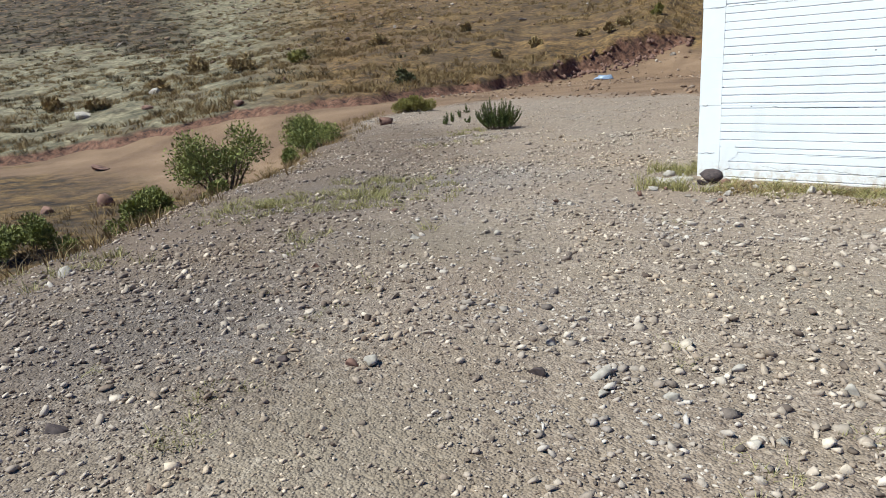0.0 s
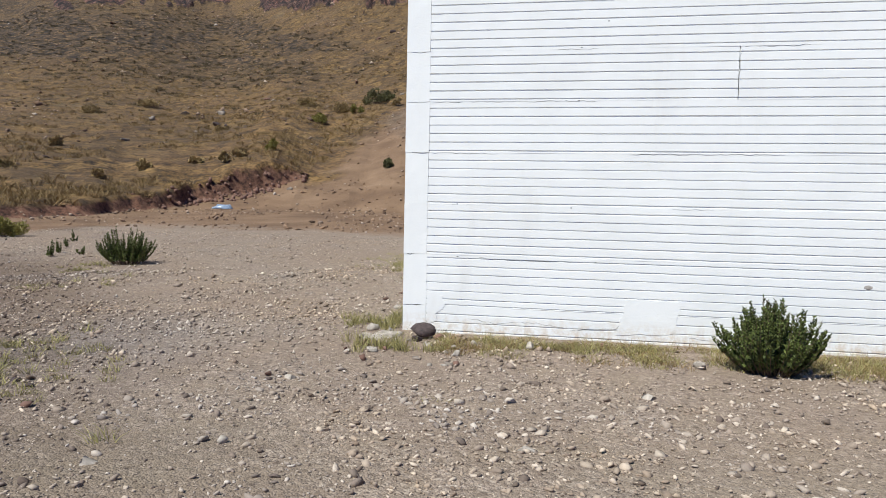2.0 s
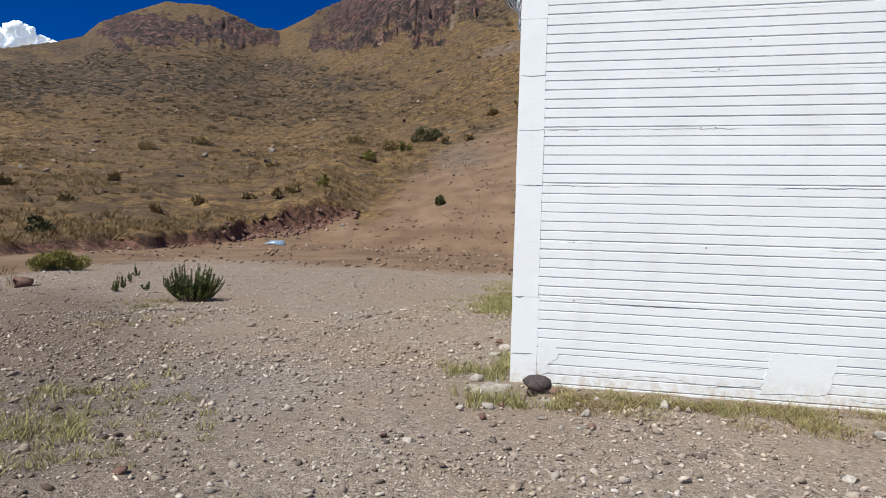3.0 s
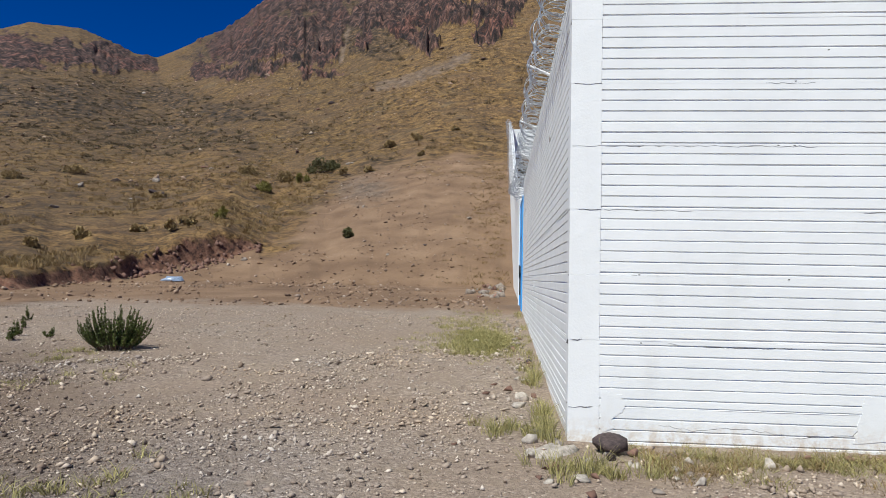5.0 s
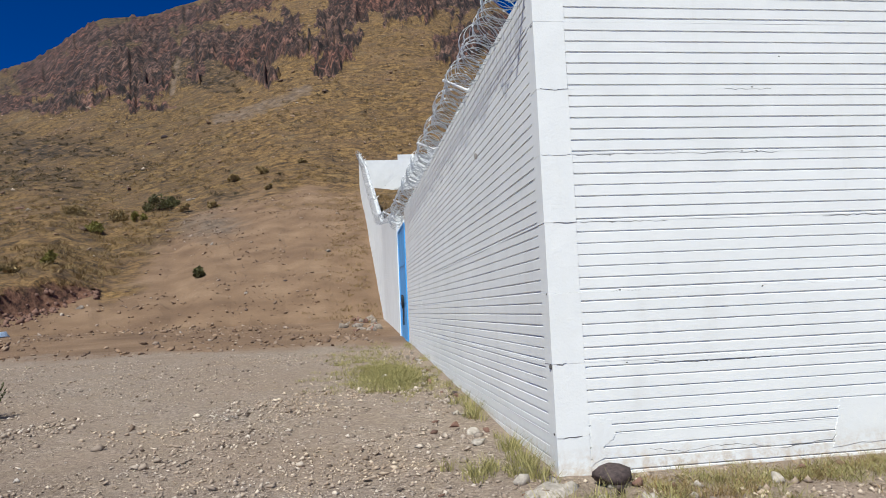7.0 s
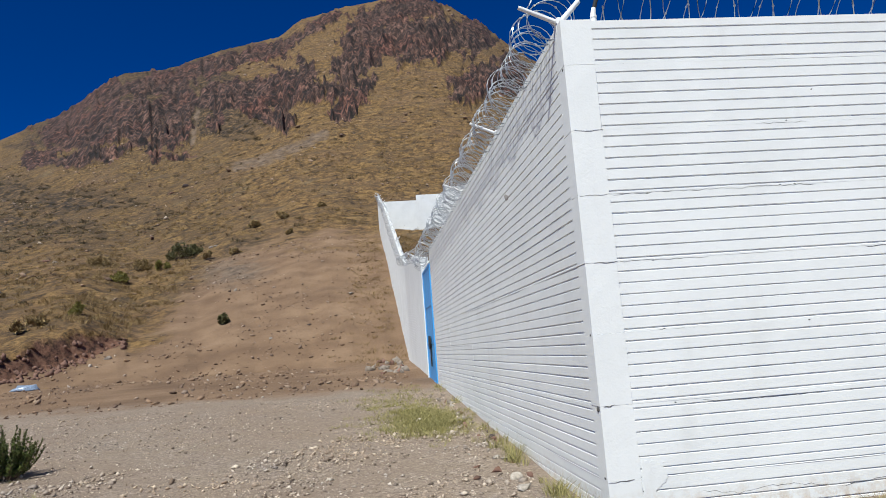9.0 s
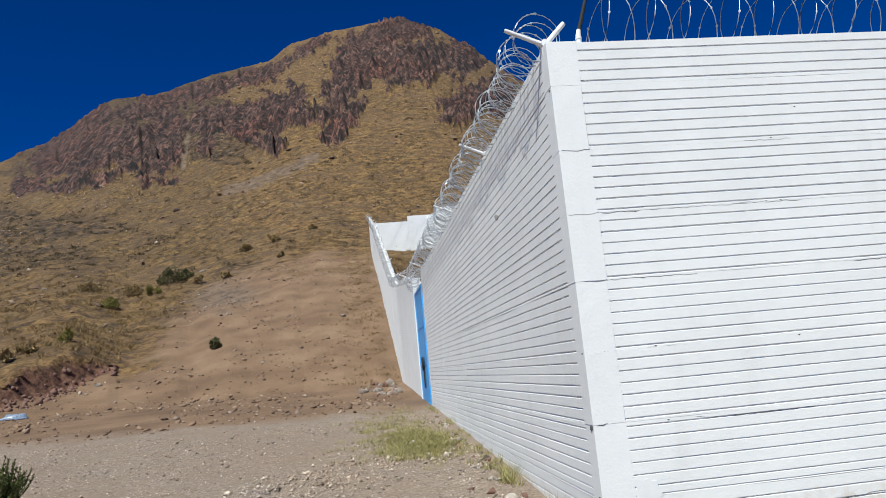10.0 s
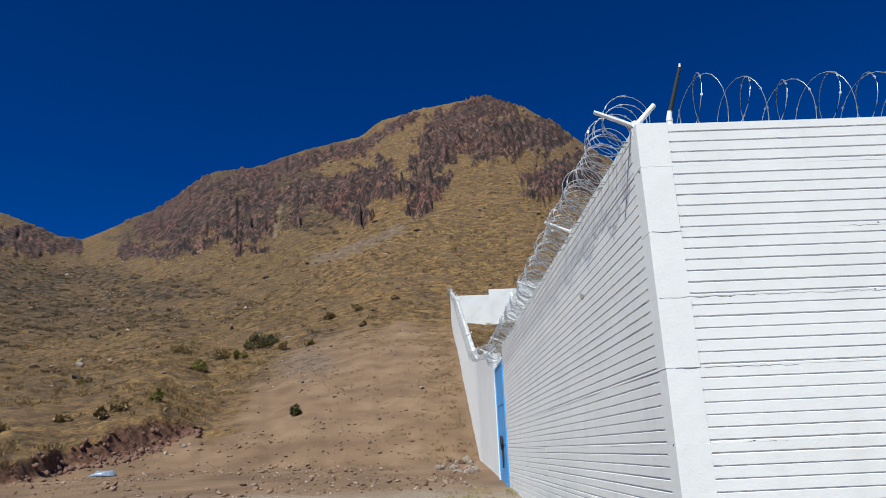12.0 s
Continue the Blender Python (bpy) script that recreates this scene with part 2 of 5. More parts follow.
# a faint added glow lifts the cloud's shaded side
CLOUD.node_tree.nodes["Principled BSDF"].inputs["Emission Color"].default_value = (0.86, 0.93, 1.0, 1)
CLOUD.node_tree.nodes["Principled BSDF"].inputs["Emission Strength"].default_value = 0.35


# ---- mesh helpers ----
def mesh_of(name, verts, faces, material, smooth=False):
    me = bpy.data.meshes.new(name)
    v, f = np.asarray(verts, np.float32), np.asarray(faces, np.int32)
    me.vertices.add(len(v))
    me.vertices.foreach_set("co", v.ravel())
    k = f.shape[1]
    me.loops.add(f.size)
    me.loops.foreach_set("vertex_index", f.ravel())
    me.polygons.add(len(f))
    me.polygons.foreach_set("loop_start", np.arange(0, f.size, k, dtype=np.int32))
    me.polygons.foreach_set("loop_total", np.full(len(f), k, np.int32))
    me.update(calc_edges=True)
    me.validate()
    me.materials.append(material)
    if smooth:
        me.polygons.foreach_set("use_smooth", np.ones(len(f), bool))
    return me


def to_mesh(name, bm, material, smooth=False):
    me = bpy.data.meshes.new(name)
    bmesh.ops.recalc_face_normals(bm, faces=bm.faces)
    bm.to_mesh(me)
    bm.free()
    me.materials.append(material)
    if smooth:
        for p in me.polygons:
            p.use_smooth = True
    return me


def part(name, bm, material, parent, label="", smooth=False):
    me = bm if isinstance(bm, bpy.types.Mesh) else to_mesh(name, bm, material, smooth)
    ob = new(name, me)
    ob.parent = parent
    return tagged(ob, label)


def add_box(bm, a, b, bevel=0.0):
    r = bmesh.ops.create_cube(bm, size=1)
    for v in r["verts"]:
        v.co = Vector([a[i] if v.co[i] < 0 else b[i] for i in range(3)])
    if bevel:
        edges = list({e for v in r["verts"] for e in v.link_edges})
        bmesh.ops.bevel(bm, geom=edges, offset=bevel, segments=2, affect="EDGES", profile=0.5)
    return bm


def box(a, b, bevel=0.0):
    return add_box(bmesh.new(), a, b, bevel)


def add_rod(bm, a, b, r0, r1=None, sides=8):
    a, b = Vector(a), Vector(b)
    m = Matrix.Translation((a + b) / 2) @ (b - a).to_track_quat("Z", "Y").to_matrix().to_4x4()
    bmesh.ops.create_cone(bm, cap_ends=True, segments=sides, radius1=r0, radius2=r0 if r1 is None else r1, depth=(b - a).length, matrix=m)
    return bm


def vnoise(x, y, seed=0):
    """Smooth value noise between 0 and 1 on arrays."""
    ix, iy = np.floor(x), np.floor(y)
    fx, fy = x - ix, y - iy
    fx, fy = fx * fx * (3 - 2 * fx), fy * fy * (3 - 2 * fy)

    def h(a, b):
        s = np.sin(a * 127.1 + b * 311.7 + seed * 74.7) * 43758.5453
        return s - np.floor(s)
    return (h(ix, iy) * (1 - fx) + h(ix + 1, iy) * fx) * (1 - fy) + (h(ix, iy + 1) * (1 - fx) + h(ix + 1, iy + 1) * fx) * fy


def fbm(x, y, octaves=5, seed=0, gain=0.5):
    total, amp, norm = 0.0, 1.0, 0.0
    for k in range(octaves):
        total = total + amp * vnoise(x * 2 ** k, y * 2 ** k, seed + k)
        norm += amp
        amp *= gain
    return total / norm


def step(a, b, v):
    t = np.clip((v - a) / (b - a), 0, 1)
    return t * t * (3 - 2 * t)


# ---- the lie of the land ----
# Seen from the forecourt the land rises all round to a ridge. Bearings are in degrees from +y, clockwise.
FORE = (-1.9, -5.8)
RIDGE_B = [-180, -110, -90, -80, -73, -69, -60, -47, -43, -41, -40, -37.4, -35.5, -32.3, -30.3, -28.5, -27, -24.3, -21.5, -19.5, -17.8, -14.7, -10.6, -5.9, -3.9, 0, 2.9, 5.5, 8, 9.4, 11.4, 13.8, 20, 30, 45, 60, 90, 180]
RIDGE_E = [2, 1.5, 2.6, 5, 6.8, 8.2, 9.8, 11.9, 13.1, 13.8, 14.8, 16.2, 17.0, 17.2, 16.6, 16.0, 15.9, 17.4, 18.9, 20.6, 21.8, 22.3, 23.9, 25, 26.3, 27.2, 27.6, 27.9, 27.2, 26.4, 25.2, 23.2, 19, 14, 9, 6, 3, 2]
# crags on the mountain: bearing and elevation of both ends of each outcrop, and its half height, in degrees
CRAGS = ((-20.5, 20.0, -14.0, 21.2, 0.75), (-13.2, 22.0, -5.5, 24.2, 0.55), (-5.5, 24.4, -1.0, 26.6, 0.40),
         (-21.5, 17.4, -14.3, 17.7, 1.45), (-18.5, 18.5, -13.6, 20.0, 1.10), (-39.0, 14.6, -30.0, 15.8, 0.85), (-11.2, 18.0, -10.6, 20.3, 0.55), (-11.4, 20.2, -4.0, 21.9, 0.95),
         (-8.2, 19.9, -5.8, 18.5, 0.60), (-6.5, 20.6, 0.0, 21.3, 0.80), (-1.2, 18.9, 1.8, 21.8, 0.55), (1.4, 24.8, 10.8, 24.4, 1.45),
         (3.6, 26.4, 7.4, 26.9, 0.90), (-0.4, 22.8, 2.2, 23.6, 0.75), (9.8, 20.7, 13.4, 21.0, 1.30), (-31.5, 15.3, -27.4, 15.2, 0.45), (-24.0, 15.2, -18.0, 16.0, 0.40))
# streaks of loose scree below them
SCREE = ((-9.6, 15.0, -2.6, 17.5, 0.45), (-12.4, 19.4, -12.9, 17.0, 0.22))


def near_streaks(b, e, streaks):
    """How deep a bearing and elevation lie inside a set of streaks: 1 on the line, 0 at its edge, less outside."""
    best = np.full(np.shape(b), -9.0)
    for b0, e0, b1, e1, half in streaks:
        u, v = (b1 - b0) * 0.93, e1 - e0
        px, py = (b - b0) * 0.93, e - e0
        t = np.clip((px * u + py * v) / (u * u + v * v), 0, 1)
        best = np.maximum(best, 1 - np.hypot(px - t * u, py - t * v) / half)
    return best


def plain_height(x, y):
    """The graded forecourt, its slope up to the gate, and the hollow beside it."""
    z = 0.04 * np.maximum(y, 0)
    edge = -(x + 2.35) * 0.80 - (y + 7.8) * 0.60 + 0.4 * (fbm(x * 0.5, y * 0.5, 3, 3) - 0.5) * 2
    edge = np.where(y < -7.8, -(x + 2.35) - (y + 7.8) * 0.35, edge)
    hollow = step(0.0, 3.6, edge) * (1 - step(1.0, 11.0, y))
    z = z - 1.35 * hollow - 0.12 * step(-1.2, 0.2, edge) * (1 - step(0.0, 9.0, y))
    z = z + 0.05 * (fbm(x * 0.4, y * 0.4, 3, 7) - 0.5) + 0.035 * (fbm(x * 2.1, y * 2.1, 3, 9) - 0.5)
    return z, edge


def land(x, y):
    """Height and kinds of ground at arrays of places."""
    x, y = np.asarray(x, float), np.asarray(y, float)
    dx, dy = x - FORE[0], y - FORE[1]
    r = np.hypot(dx, dy) + 1e-6
    b = np.degrees(np.arctan2(dx, dy))
    toe = np.interp(b, [-180, -90, -74, -60, -46, -35, -27, -20, -10, 0, 20, 60, 180], [45, 32, 30, 27, 25, 30, 36, 35, 33, 33, 34, 40, 45])
    toe = toe + 2.2 * (fbm(b * 0.35, b * 0, 3, 21) - 0.5)
    bank = np.interp(b, [-180, -90, -74, -60, -46, -40, -33, -29, -25, -22.5, -20.5, -18.5, -17, 180], [0.3, 0.4, 0.4, 0.3, 0.3, 0.35, 0.5, 0.75, 1.05, 1.5, 1.3, 0.35, 0, 0])
    lip = toe + np.interp(b, [-34, -28, -22.5, -19, -16], [0, 0.8, 4.0, 7.0, 9.0])
    cut = step(0.12, 0.3, bank)
    ragged = bank * 0.9 * (fbm(b * 0.8, r * 0.9, 5, 5, 0.62) - 0.45)
    s1 = np.interp(b, [-180, -90, -74, -60, -46, -30, -20, -12, -5, 20, 60, 180], [0.03, 0.06, 0.08, 0.11, 0.15, 0.19, 0.23, 0.28, 0.335, 0.335, 0.12, 0.03])
    elev = np.radians(np.interp(b, RIDGE_B, RIDGE_E))
    far = np.interp(b, [-180, -74, -45, -28, -20, 5, 20, 180], [240, 230, 300, 330, 290, 260, 240, 240])
    z0, edge = plain_height(x, y)
    zt, _ = plain_height(FORE[0] + dx / r * toe, FORE[1] + dy / r * toe)
    r1 = np.interp(b, [-180, -46, -20, -6, 20, 180], [110, 110, 115, 95, 95, 110])

    def soft(q):
        return 14 * np.logaddexp(0, (q - r1) / 14)

    def rise(q):
        top = 1.5 + far * np.tan(elev)
        base = zt + bank + s1 * (far - toe)
        s2 = (top - base) / np.maximum(soft(far), 1)
        return zt + (bank + ragged * np.exp(-np.maximum(q - lip, 0) / 2.5)) * step(0, 1.15, q - lip) + s1 * np.maximum(q - toe, 0) + s2 * soft(q) * step(60, 110, q)

    slope_z = rise(r)
    e = np.degrees(np.arctan2(slope_z - 1.5, r))
    inside = np.clip(near_streaks(b, e, CRAGS), -1.5, 1)
    ragged_edge = 0.12 + 2.7 * (fbm(b * 0.9 + 9, e * 1.5, 5, 31, 0.62) - 0.5) + 1.1 * (fbm(b * 3.2, e * 1.6, 3, 37, 0.6) - 0.5)
    rock = step(-0.30, 0.25, inside + ragged_edge) * (r > 90) * (r < far + 6)
    # columns stand out and back by a metre or two, over sloping ledges
    cols = 1 - np.abs(2 * fbm(b * 2.6, e * 0.5, 4, 51, 0.62) - 1)
    ledges = fbm(b * 0.5, (e - 0.30 * b) * 1.5, 4, 61, 0.55)
    shift = rock * (4.2 * (cols - 0.65) + 11 * (ledges - 0.5) + 3.2 * (fbm(b * 7.0, e * 1.4, 3, 57, 0.6) - 0.5))
    zr = rise(r + shift)
    gully = (fbm(x * 0.018, y * 0.018, 5, 71, 0.55) - 0.5) * np.clip((r - 60) / 25, 0, 4.5)
    rough = (fbm(x * 0.25, y * 0.25, 4, 81) - 0.5) * np.clip((r - toe) / 8, 0, 1) * 0.9
    rough = rough + (fbm(x * 1.4, y * 1.4, 3, 83) - 0.5) * np.clip((r - toe) / 2, 0, 1) * (0.06 + 0.30 * np.exp(-np.abs(r - lip) / 1.5) * cut)
    crest = 1 - step(-25, 0, r - far)
    zr = zr + gully * crest + rough
    past = np.maximum(r - far, 0)
    top = rise(far) + (fbm(b * 1.1, b * 0, 6, 91, 0.6) - 0.5) * 3.2
    zr = np.where(r > far, np.maximum(top - 0.7 * past, -20), np.minimum(zr, top + (r - far) * 0.02))
    m = step(-0.15, 0.35, r - toe)
    z = z0 * (1 - m) + zr * m
    gravel = 1 - step(9.5, 18.0, y + 0.10 * x)
    gravel = gravel * (1 - step(-0.2, 1.2, edge) * (1 - step(2, 9, y))) * (1 - m)
    apron = step(12.5, 16.0, -x + 0.3 * np.minimum(y, 0))
    gravel = gravel * (1 - apron)
    lane = np.exp(-((r - toe + 3.0) / 2.4) ** 2) * step(-110, -90, b) * (b < -30)
    brow = np.interp(b, [-40, -20, -15.6, -13, -11, -4, 40], [-9, 1.2, 2.9, 5.5, 8.2, 9.6, 9.9])
    bare = m * (1 - step(-2.4, 2.2, e - brow + 3.0 * (fbm(x * 0.2, y * 0.2, 4, 17) - 0.5))) * (x < 0.2)
    earth = np.maximum.reduce([(1 - m) * step(8.0, 15.0, y + 0.1 * x), (1 - m) * apron * step(-2, 4, y), lane * (b < -45), bare, m * (1 - step(0.1, 0.9, r - lip)) * cut])
    gravel = np.maximum(gravel, 0)
    scrub = step(0.50, 0.58, fbm(b * 0.13, e * 0.45, 4, 101) + 0.14 * np.exp(-((b + 40) / 9) ** 2 - ((e - 11.5) / 1.8) ** 2)) * step(7.0, 9.5, e) * (1 - step(-12, -4, b))
    heath = np.clip((-b - 48) / 10, 0, 1) * m
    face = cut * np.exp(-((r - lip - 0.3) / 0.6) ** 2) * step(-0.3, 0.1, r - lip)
    rows = fbm(b * 0.35 + 0.2 * e, (e - 0.12 * b) * 1.6, 5, 103, 0.6)
    scrub = np.maximum(scrub, np.exp(-((e - 11.8) / 2.4) ** 2) * (1 - step(-24, -8, b)) * step(0.40, 0.58, rows + 0.10 * np.exp(-((b + 40) / 8) ** 2)))
    straw = np.maximum((1 - step(7.5, 10.5, e)) * (1 - 0.75 * np.exp(-((b + 36) / 8) ** 2)), step(-13, -5, b)) * m
    scrub = np.maximum(scrub, (0.24 + 0.26 * step(8.0, 10.0, e)) * step(3.0, 5.0, e) * (1 - step(13.0, 14.5, e)) * (1 - step(-26, -17, b)) * step(-48, -40, b))
    scrub = np.maximum(scrub, 0.8 * step(2.6, 3.8, e + 2 * (fbm(b * 0.4, e * 0.7, 4, 107) - 0.5)) * (1 - step(-64, -58, b)))
    spill = 0.72 * np.exp(-((b + 10) / 3.2) ** 2 - ((e - 7.0) / 1.4) ** 2)
    spill = np.maximum(spill, 0.62 * step(-0.4, 0.5, near_streaks(b, e, SCREE) + 1.2 * (fbm(b * 1.3, e * 2.2, 4, 63, 0.6) - 0.5)) * (r > 70))
    blue = np.exp(-((x + 0.3) ** 2 + (y + 7.3) ** 2) / 1.6) + 0.8 * np.exp(-((x + 3.2) / 1.6) ** 2 - ((y + 2.2) / 2.4) ** 2)
    dust = np.exp(-((x - 1.7) / 0.9) ** 2 - ((y + 7.7) / 0.9) ** 2) + 0.9 * np.exp(-((x + 0.6) / 1.3) ** 2 - ((y + 4.6) / 0.9) ** 2) + 0.8 * np.exp(-((x - 3.4) / 1.6) ** 2 - ((y + 4.2) / 0.8) ** 2)
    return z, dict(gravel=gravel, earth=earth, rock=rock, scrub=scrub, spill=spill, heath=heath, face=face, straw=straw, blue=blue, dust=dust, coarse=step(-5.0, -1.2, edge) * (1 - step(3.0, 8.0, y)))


def height(x, y):
    return float(land(np.array([x]), np.array([y]))[0][0])


def build_ground():
    front = np.concatenate([np.arange(-82, -34, 0.20), np.arange(-34, 16, 0.105), np.arange(16, 44, 0.4)])
    rest = np.arange(44, 278, 4.0)
    bear = np.radians(np.concatenate([front, rest]))
    near = 0.3 * 1.021 ** np.arange(0, 262)
    near = near[near < 60]
    rings = np.concatenate([[0.004], near[near < 23], np.arange(23.0, 44, 0.2), near[near > 44.2], np.arange(60, 120, 1.1), np.arange(120, 335, 0.95), np.linspace(336, 420, 20), [600, 1000, 2500]])
    bb, rr = np.meshgrid(bear, rings)
    x, y = FORE[0] + rr * np.sin(bb), FORE[1] + rr * np.cos(bb)
    z, kinds = land(x.ravel(), y.ravel())
    z = np.where(rr.ravel() > 590, -20, z)
    n, m = len(bear), len(rings)
    i, j = np.meshgrid(np.arange(m - 1), np.arange(n), indexing="ij")
    k = (j + 1) % n
    faces = np.stack([i * n + j, (i + 1) * n + j, (i + 1) * n + k, i * n + k], -1).reshape(-1, 4)[:, ::-1]
    verts = np.column_stack([x.ravel(), y.ravel(), z])
    me = mesh_of("ground", verts, faces, GROUND, True)
    for name, values in kinds.items():
        a = me.attributes.new(name, "FLOAT", "POINT")
        a.data.foreach_set("value", values.astype(np.float32))
    ob = tagged(new("ground", me), "stony forecourt, earth track and dry grass hillside", "ground", kind="structure")
    return ob


ground = build_ground()

# ---- the walled compound ----
JOINTS = [0.34, 0.947, 1.541, 2.147, 2.74, 3.316, 3.923]
TOP = 4.337


def ribbed(length, z0, z1, grooves, thick=0.10, shear=0.0, seed=0, slot=0.0062, deep=0.013):
    """A cast panel: a flat slab along +x whose face, at y = 0 looking to -y, has level grooves."""
    rng = random.Random(seed)
    pts = [(thick, z0), (0.0, z0)]
    for zg in grooves:
        h, d = slot * rng.uniform(0.85, 1.2), deep * rng.uniform(0.8, 1.15)
        pts += [(0.0, zg - h * 1.7), (d, zg - h * 0.7), (d, zg + h * 0.9), (0.0, zg + h)]
    pts += [(0.0, z1), (thick, z1)]
    bm = bmesh.new()
    rows = []
    cuts = max(1, int(length / 0.6))
    wob = [rng.uniform(-0.0022, 0.0022) for _ in range(cuts + 1)]
    for c in range(cuts + 1):
        x = length * c / cuts
        rows.append([bm.verts.new((x, p[0] + (wob[c] if p[0] < thick else 0), p[1] + shear * x)) for p in pts])
    for a, b in zip(rows, rows[1:]):
        for k in range(len(pts)):
            q = (k + 1) % len(pts)
            bm.faces.new((a[k], b[k], b[q], a[q]))
    bm.faces.new(rows[0])
    bm.faces.new(list(reversed(rows[-1])))
    return bm


def course_levels():
    edges = [-0.35] + JOINTS + [TOP]
    out = []
    for k, (a, b) in enumerate(zip(edges, edges[1:])):
        if k == 0:
            gr = [0.04, 0.14, 0.24]
        elif k == 1:
            gr = [0.352, 0.420, 0.517, 0.617, 0.716, 0.813, 0.910]
        else:
            first_at = a + (0.041 if k > 5 else 0.027)
            gr = [first_at + 0.0985 * i for i in range(4 if k == 7 else 6)]
        out.append((a, b - 0.0006, sorted(gr)))
    return out


def build_wall(name, label, length, cuts, turn, skip=0.28):
    """A wall of ribbed panels laid in courses, built along +x and then turned into place."""
    wall = tagged(new(name, to_mesh(name, box((0.285, 0.10, -0.5), (length, 0.22, TOP - 0.01)), WHITE)), label, "wall", kind="structure")
    wall.matrix_world = turn
    for k, (a, b, gr) in enumerate(course_levels()):
        xs = [skip] + [c for c in cuts[k % len(cuts)] if c < length] + [length]
        for n, (p, q) in enumerate(zip(xs, xs[1:])):
            ob = part("panel", ribbed(q - p - (0.0025 if k != 5 else 0.004), a, b, gr, seed=k * 31 + n), WHITE, wall)
            ob.location = (p + 0.001 - 0.004 * (n == 0), 0.0015 * math.sin(k * 5.1 + n), 0)
    return wall


FRONT_CUTS = [[7.1, 13.9, 20.7], [7.1, 13.9, 20.7], [7.1, 13.9, 20.7], [7.1, 13.9, 20.7], [7.1, 13.9, 20.7], [3.70, 10.5, 17.3], [7.1, 13.9, 20.7], [7.1, 13.9, 20.7]]
SIDE_CUTS = [[7.0], [7.0], [7.0], [3.6, 10.4], [7.0], [3.62, 10.4], [3.6, 10.4], [7.0]]
wall_front = build_wall("wall_front", "white painted wall of ribbed concrete panels", 26.0, FRONT_CUTS, Matrix.Identity(4))
# the side wall runs away up the slope: its face looks to -x, so the panel's length is mirrored by building it backwards
side_turn = Matrix(((0, 1, 0, 0), (-1, 0, 0, 14.0), (0, 0, 1, 0), (0, 0, 0, 1)))
wall_side = tagged(new("wall_side", to_mesh("wall_side", box((0.0, 0.10, -0.5), (13.7, 0.22, TOP - 0.01)), WHITE)),
                   "white painted ribbed wall running up to the gate", "wall", kind="structure")
wall_side.matrix_world = side_turn
for k, (a, b, gr) in enumerate(course_levels()):
    xs = [0.0] + [14.0 - c for c in reversed(SIDE_CUTS[k])] + [13.78]
    for n, (p, q) in enumerate(zip(xs, xs[1:])):
        ob = part("panel", ribbed(q - p - 0.003, a, b, gr, seed=500 + k * 31 + n, slot=0.0068, deep=0.011), WHITE, wall_side)
        ob.location = (p + 0.0015, 0.0015 * math.sin(k * 4.1 + n), 0)

# corner column, cast block on block
column = tagged(new("corner_column"), "white corner column of stacked cast blocks", "column", kind="structure")
for k, (a, b, gr) in enumerate(course_levels()):
    o = 0.004 + 0.0012 * math.sin(k * 3.7)
    bm = box((-o, -o, a), (0.279 + 0.003 * math.sin(k * 1.9), 0.217 + 0.003 * math.cos(k * 2.9), b + (0.012 if k == 7 else 0)), 0.0012)
    for v in bm.verts:
        v.co.x += 0.002 * math.sin(v.co.z * 9 + k)
    part("column_block", bm, WHITE, column)


def jagged(points, width, seed, gap=0.05):
    """A thin crooked crack along a line of points on a face that looks to -y."""
    width = width * 0.65
    rng = random.Random(seed)
    bm = bmesh.new()
    pts = []
    for (x0, z0), (x1, z1) in zip(points, points[1:]):
        n = max(2, int(math.hypot(x1 - x0, z1 - z0) / gap))
        for i in range(n):
            t = i / n
            pts.append((x0 + (x1 - x0) * t + rng.uniform(-1, 1) * gap * 0.25, z0 + (z1 - z0) * t + rng.uniform(-1, 1) * gap * 0.18))
    pts.append(points[-1])
    last = None
    for i, (x, z) in enumerate(pts):
        w = width * rng.uniform(0.3, 1.0) * (0.3 if i in (0, len(pts) - 1) else 1)
        p, q = pts[max(i - 1, 0)], pts[min(i + 1, len(pts) - 1)]
        d = Vector((q[0] - p[0], q[1] - p[1])).normalized()
        a = [bm.verts.new((x - d.y * w * s, y, z + d.x * w * s)) for s in (-1, 1) for y in (-0.0012, 0.004)]
        if last:
            bm.faces.new((last[0], last[2], a[2], a[0]))
            bm.faces.new((last[1], a[1], a[3], last[3]))
            bm.faces.new((last[0], a[0], a[1], last[1]))
            bm.faces.new((last[2], last[3], a[3], a[2]))
        last = a
    return bm


for k, pts in enumerate([
        [(0.30, 3.925), (0.42, 3.905), (0.60, 3.93)], [(3.70, 2.76), (3.695, 3.0), (3.71, 3.31)], [(3.71, 3.318), (4.05, 3.31), (4.4, 3.318)],
        [(1.75, 3.318), (2.2, 3.316)], [(0.32, 2.735), (1.0, 2.738), (1.7, 2.735)], [(1.6, 2.738), (2.2, 2.736)],
        [(0.30, 2.143), (1.1, 2.14)], [(2.6, 2.145), (4.2, 2.148)], [(0.9, 0.925), (1.5, 0.90), (2.4, 0.925)], [(3.2, 0.93), (4.2, 0.92), (5.2, 0.94)],
        [(0.8, 0.20), (1.1, 0.155), (1.5, 0.19), (1.9, 0.15)], [(0.3, 0.335), (0.5, 0.31)], [(2.0, 0.12), (2.5, 0.16), (2.58, 0.32)], [(3.3, 0.10), (3.9, 0.07)],
        [(0.55, 1.535), (0.9, 1.54)], [(2.9, 1.53), (3.5, 1.54)]]):
    part("crack", jagged(pts, 0.0030, k), CRACK, wall_front, "hairline crack in the paint")
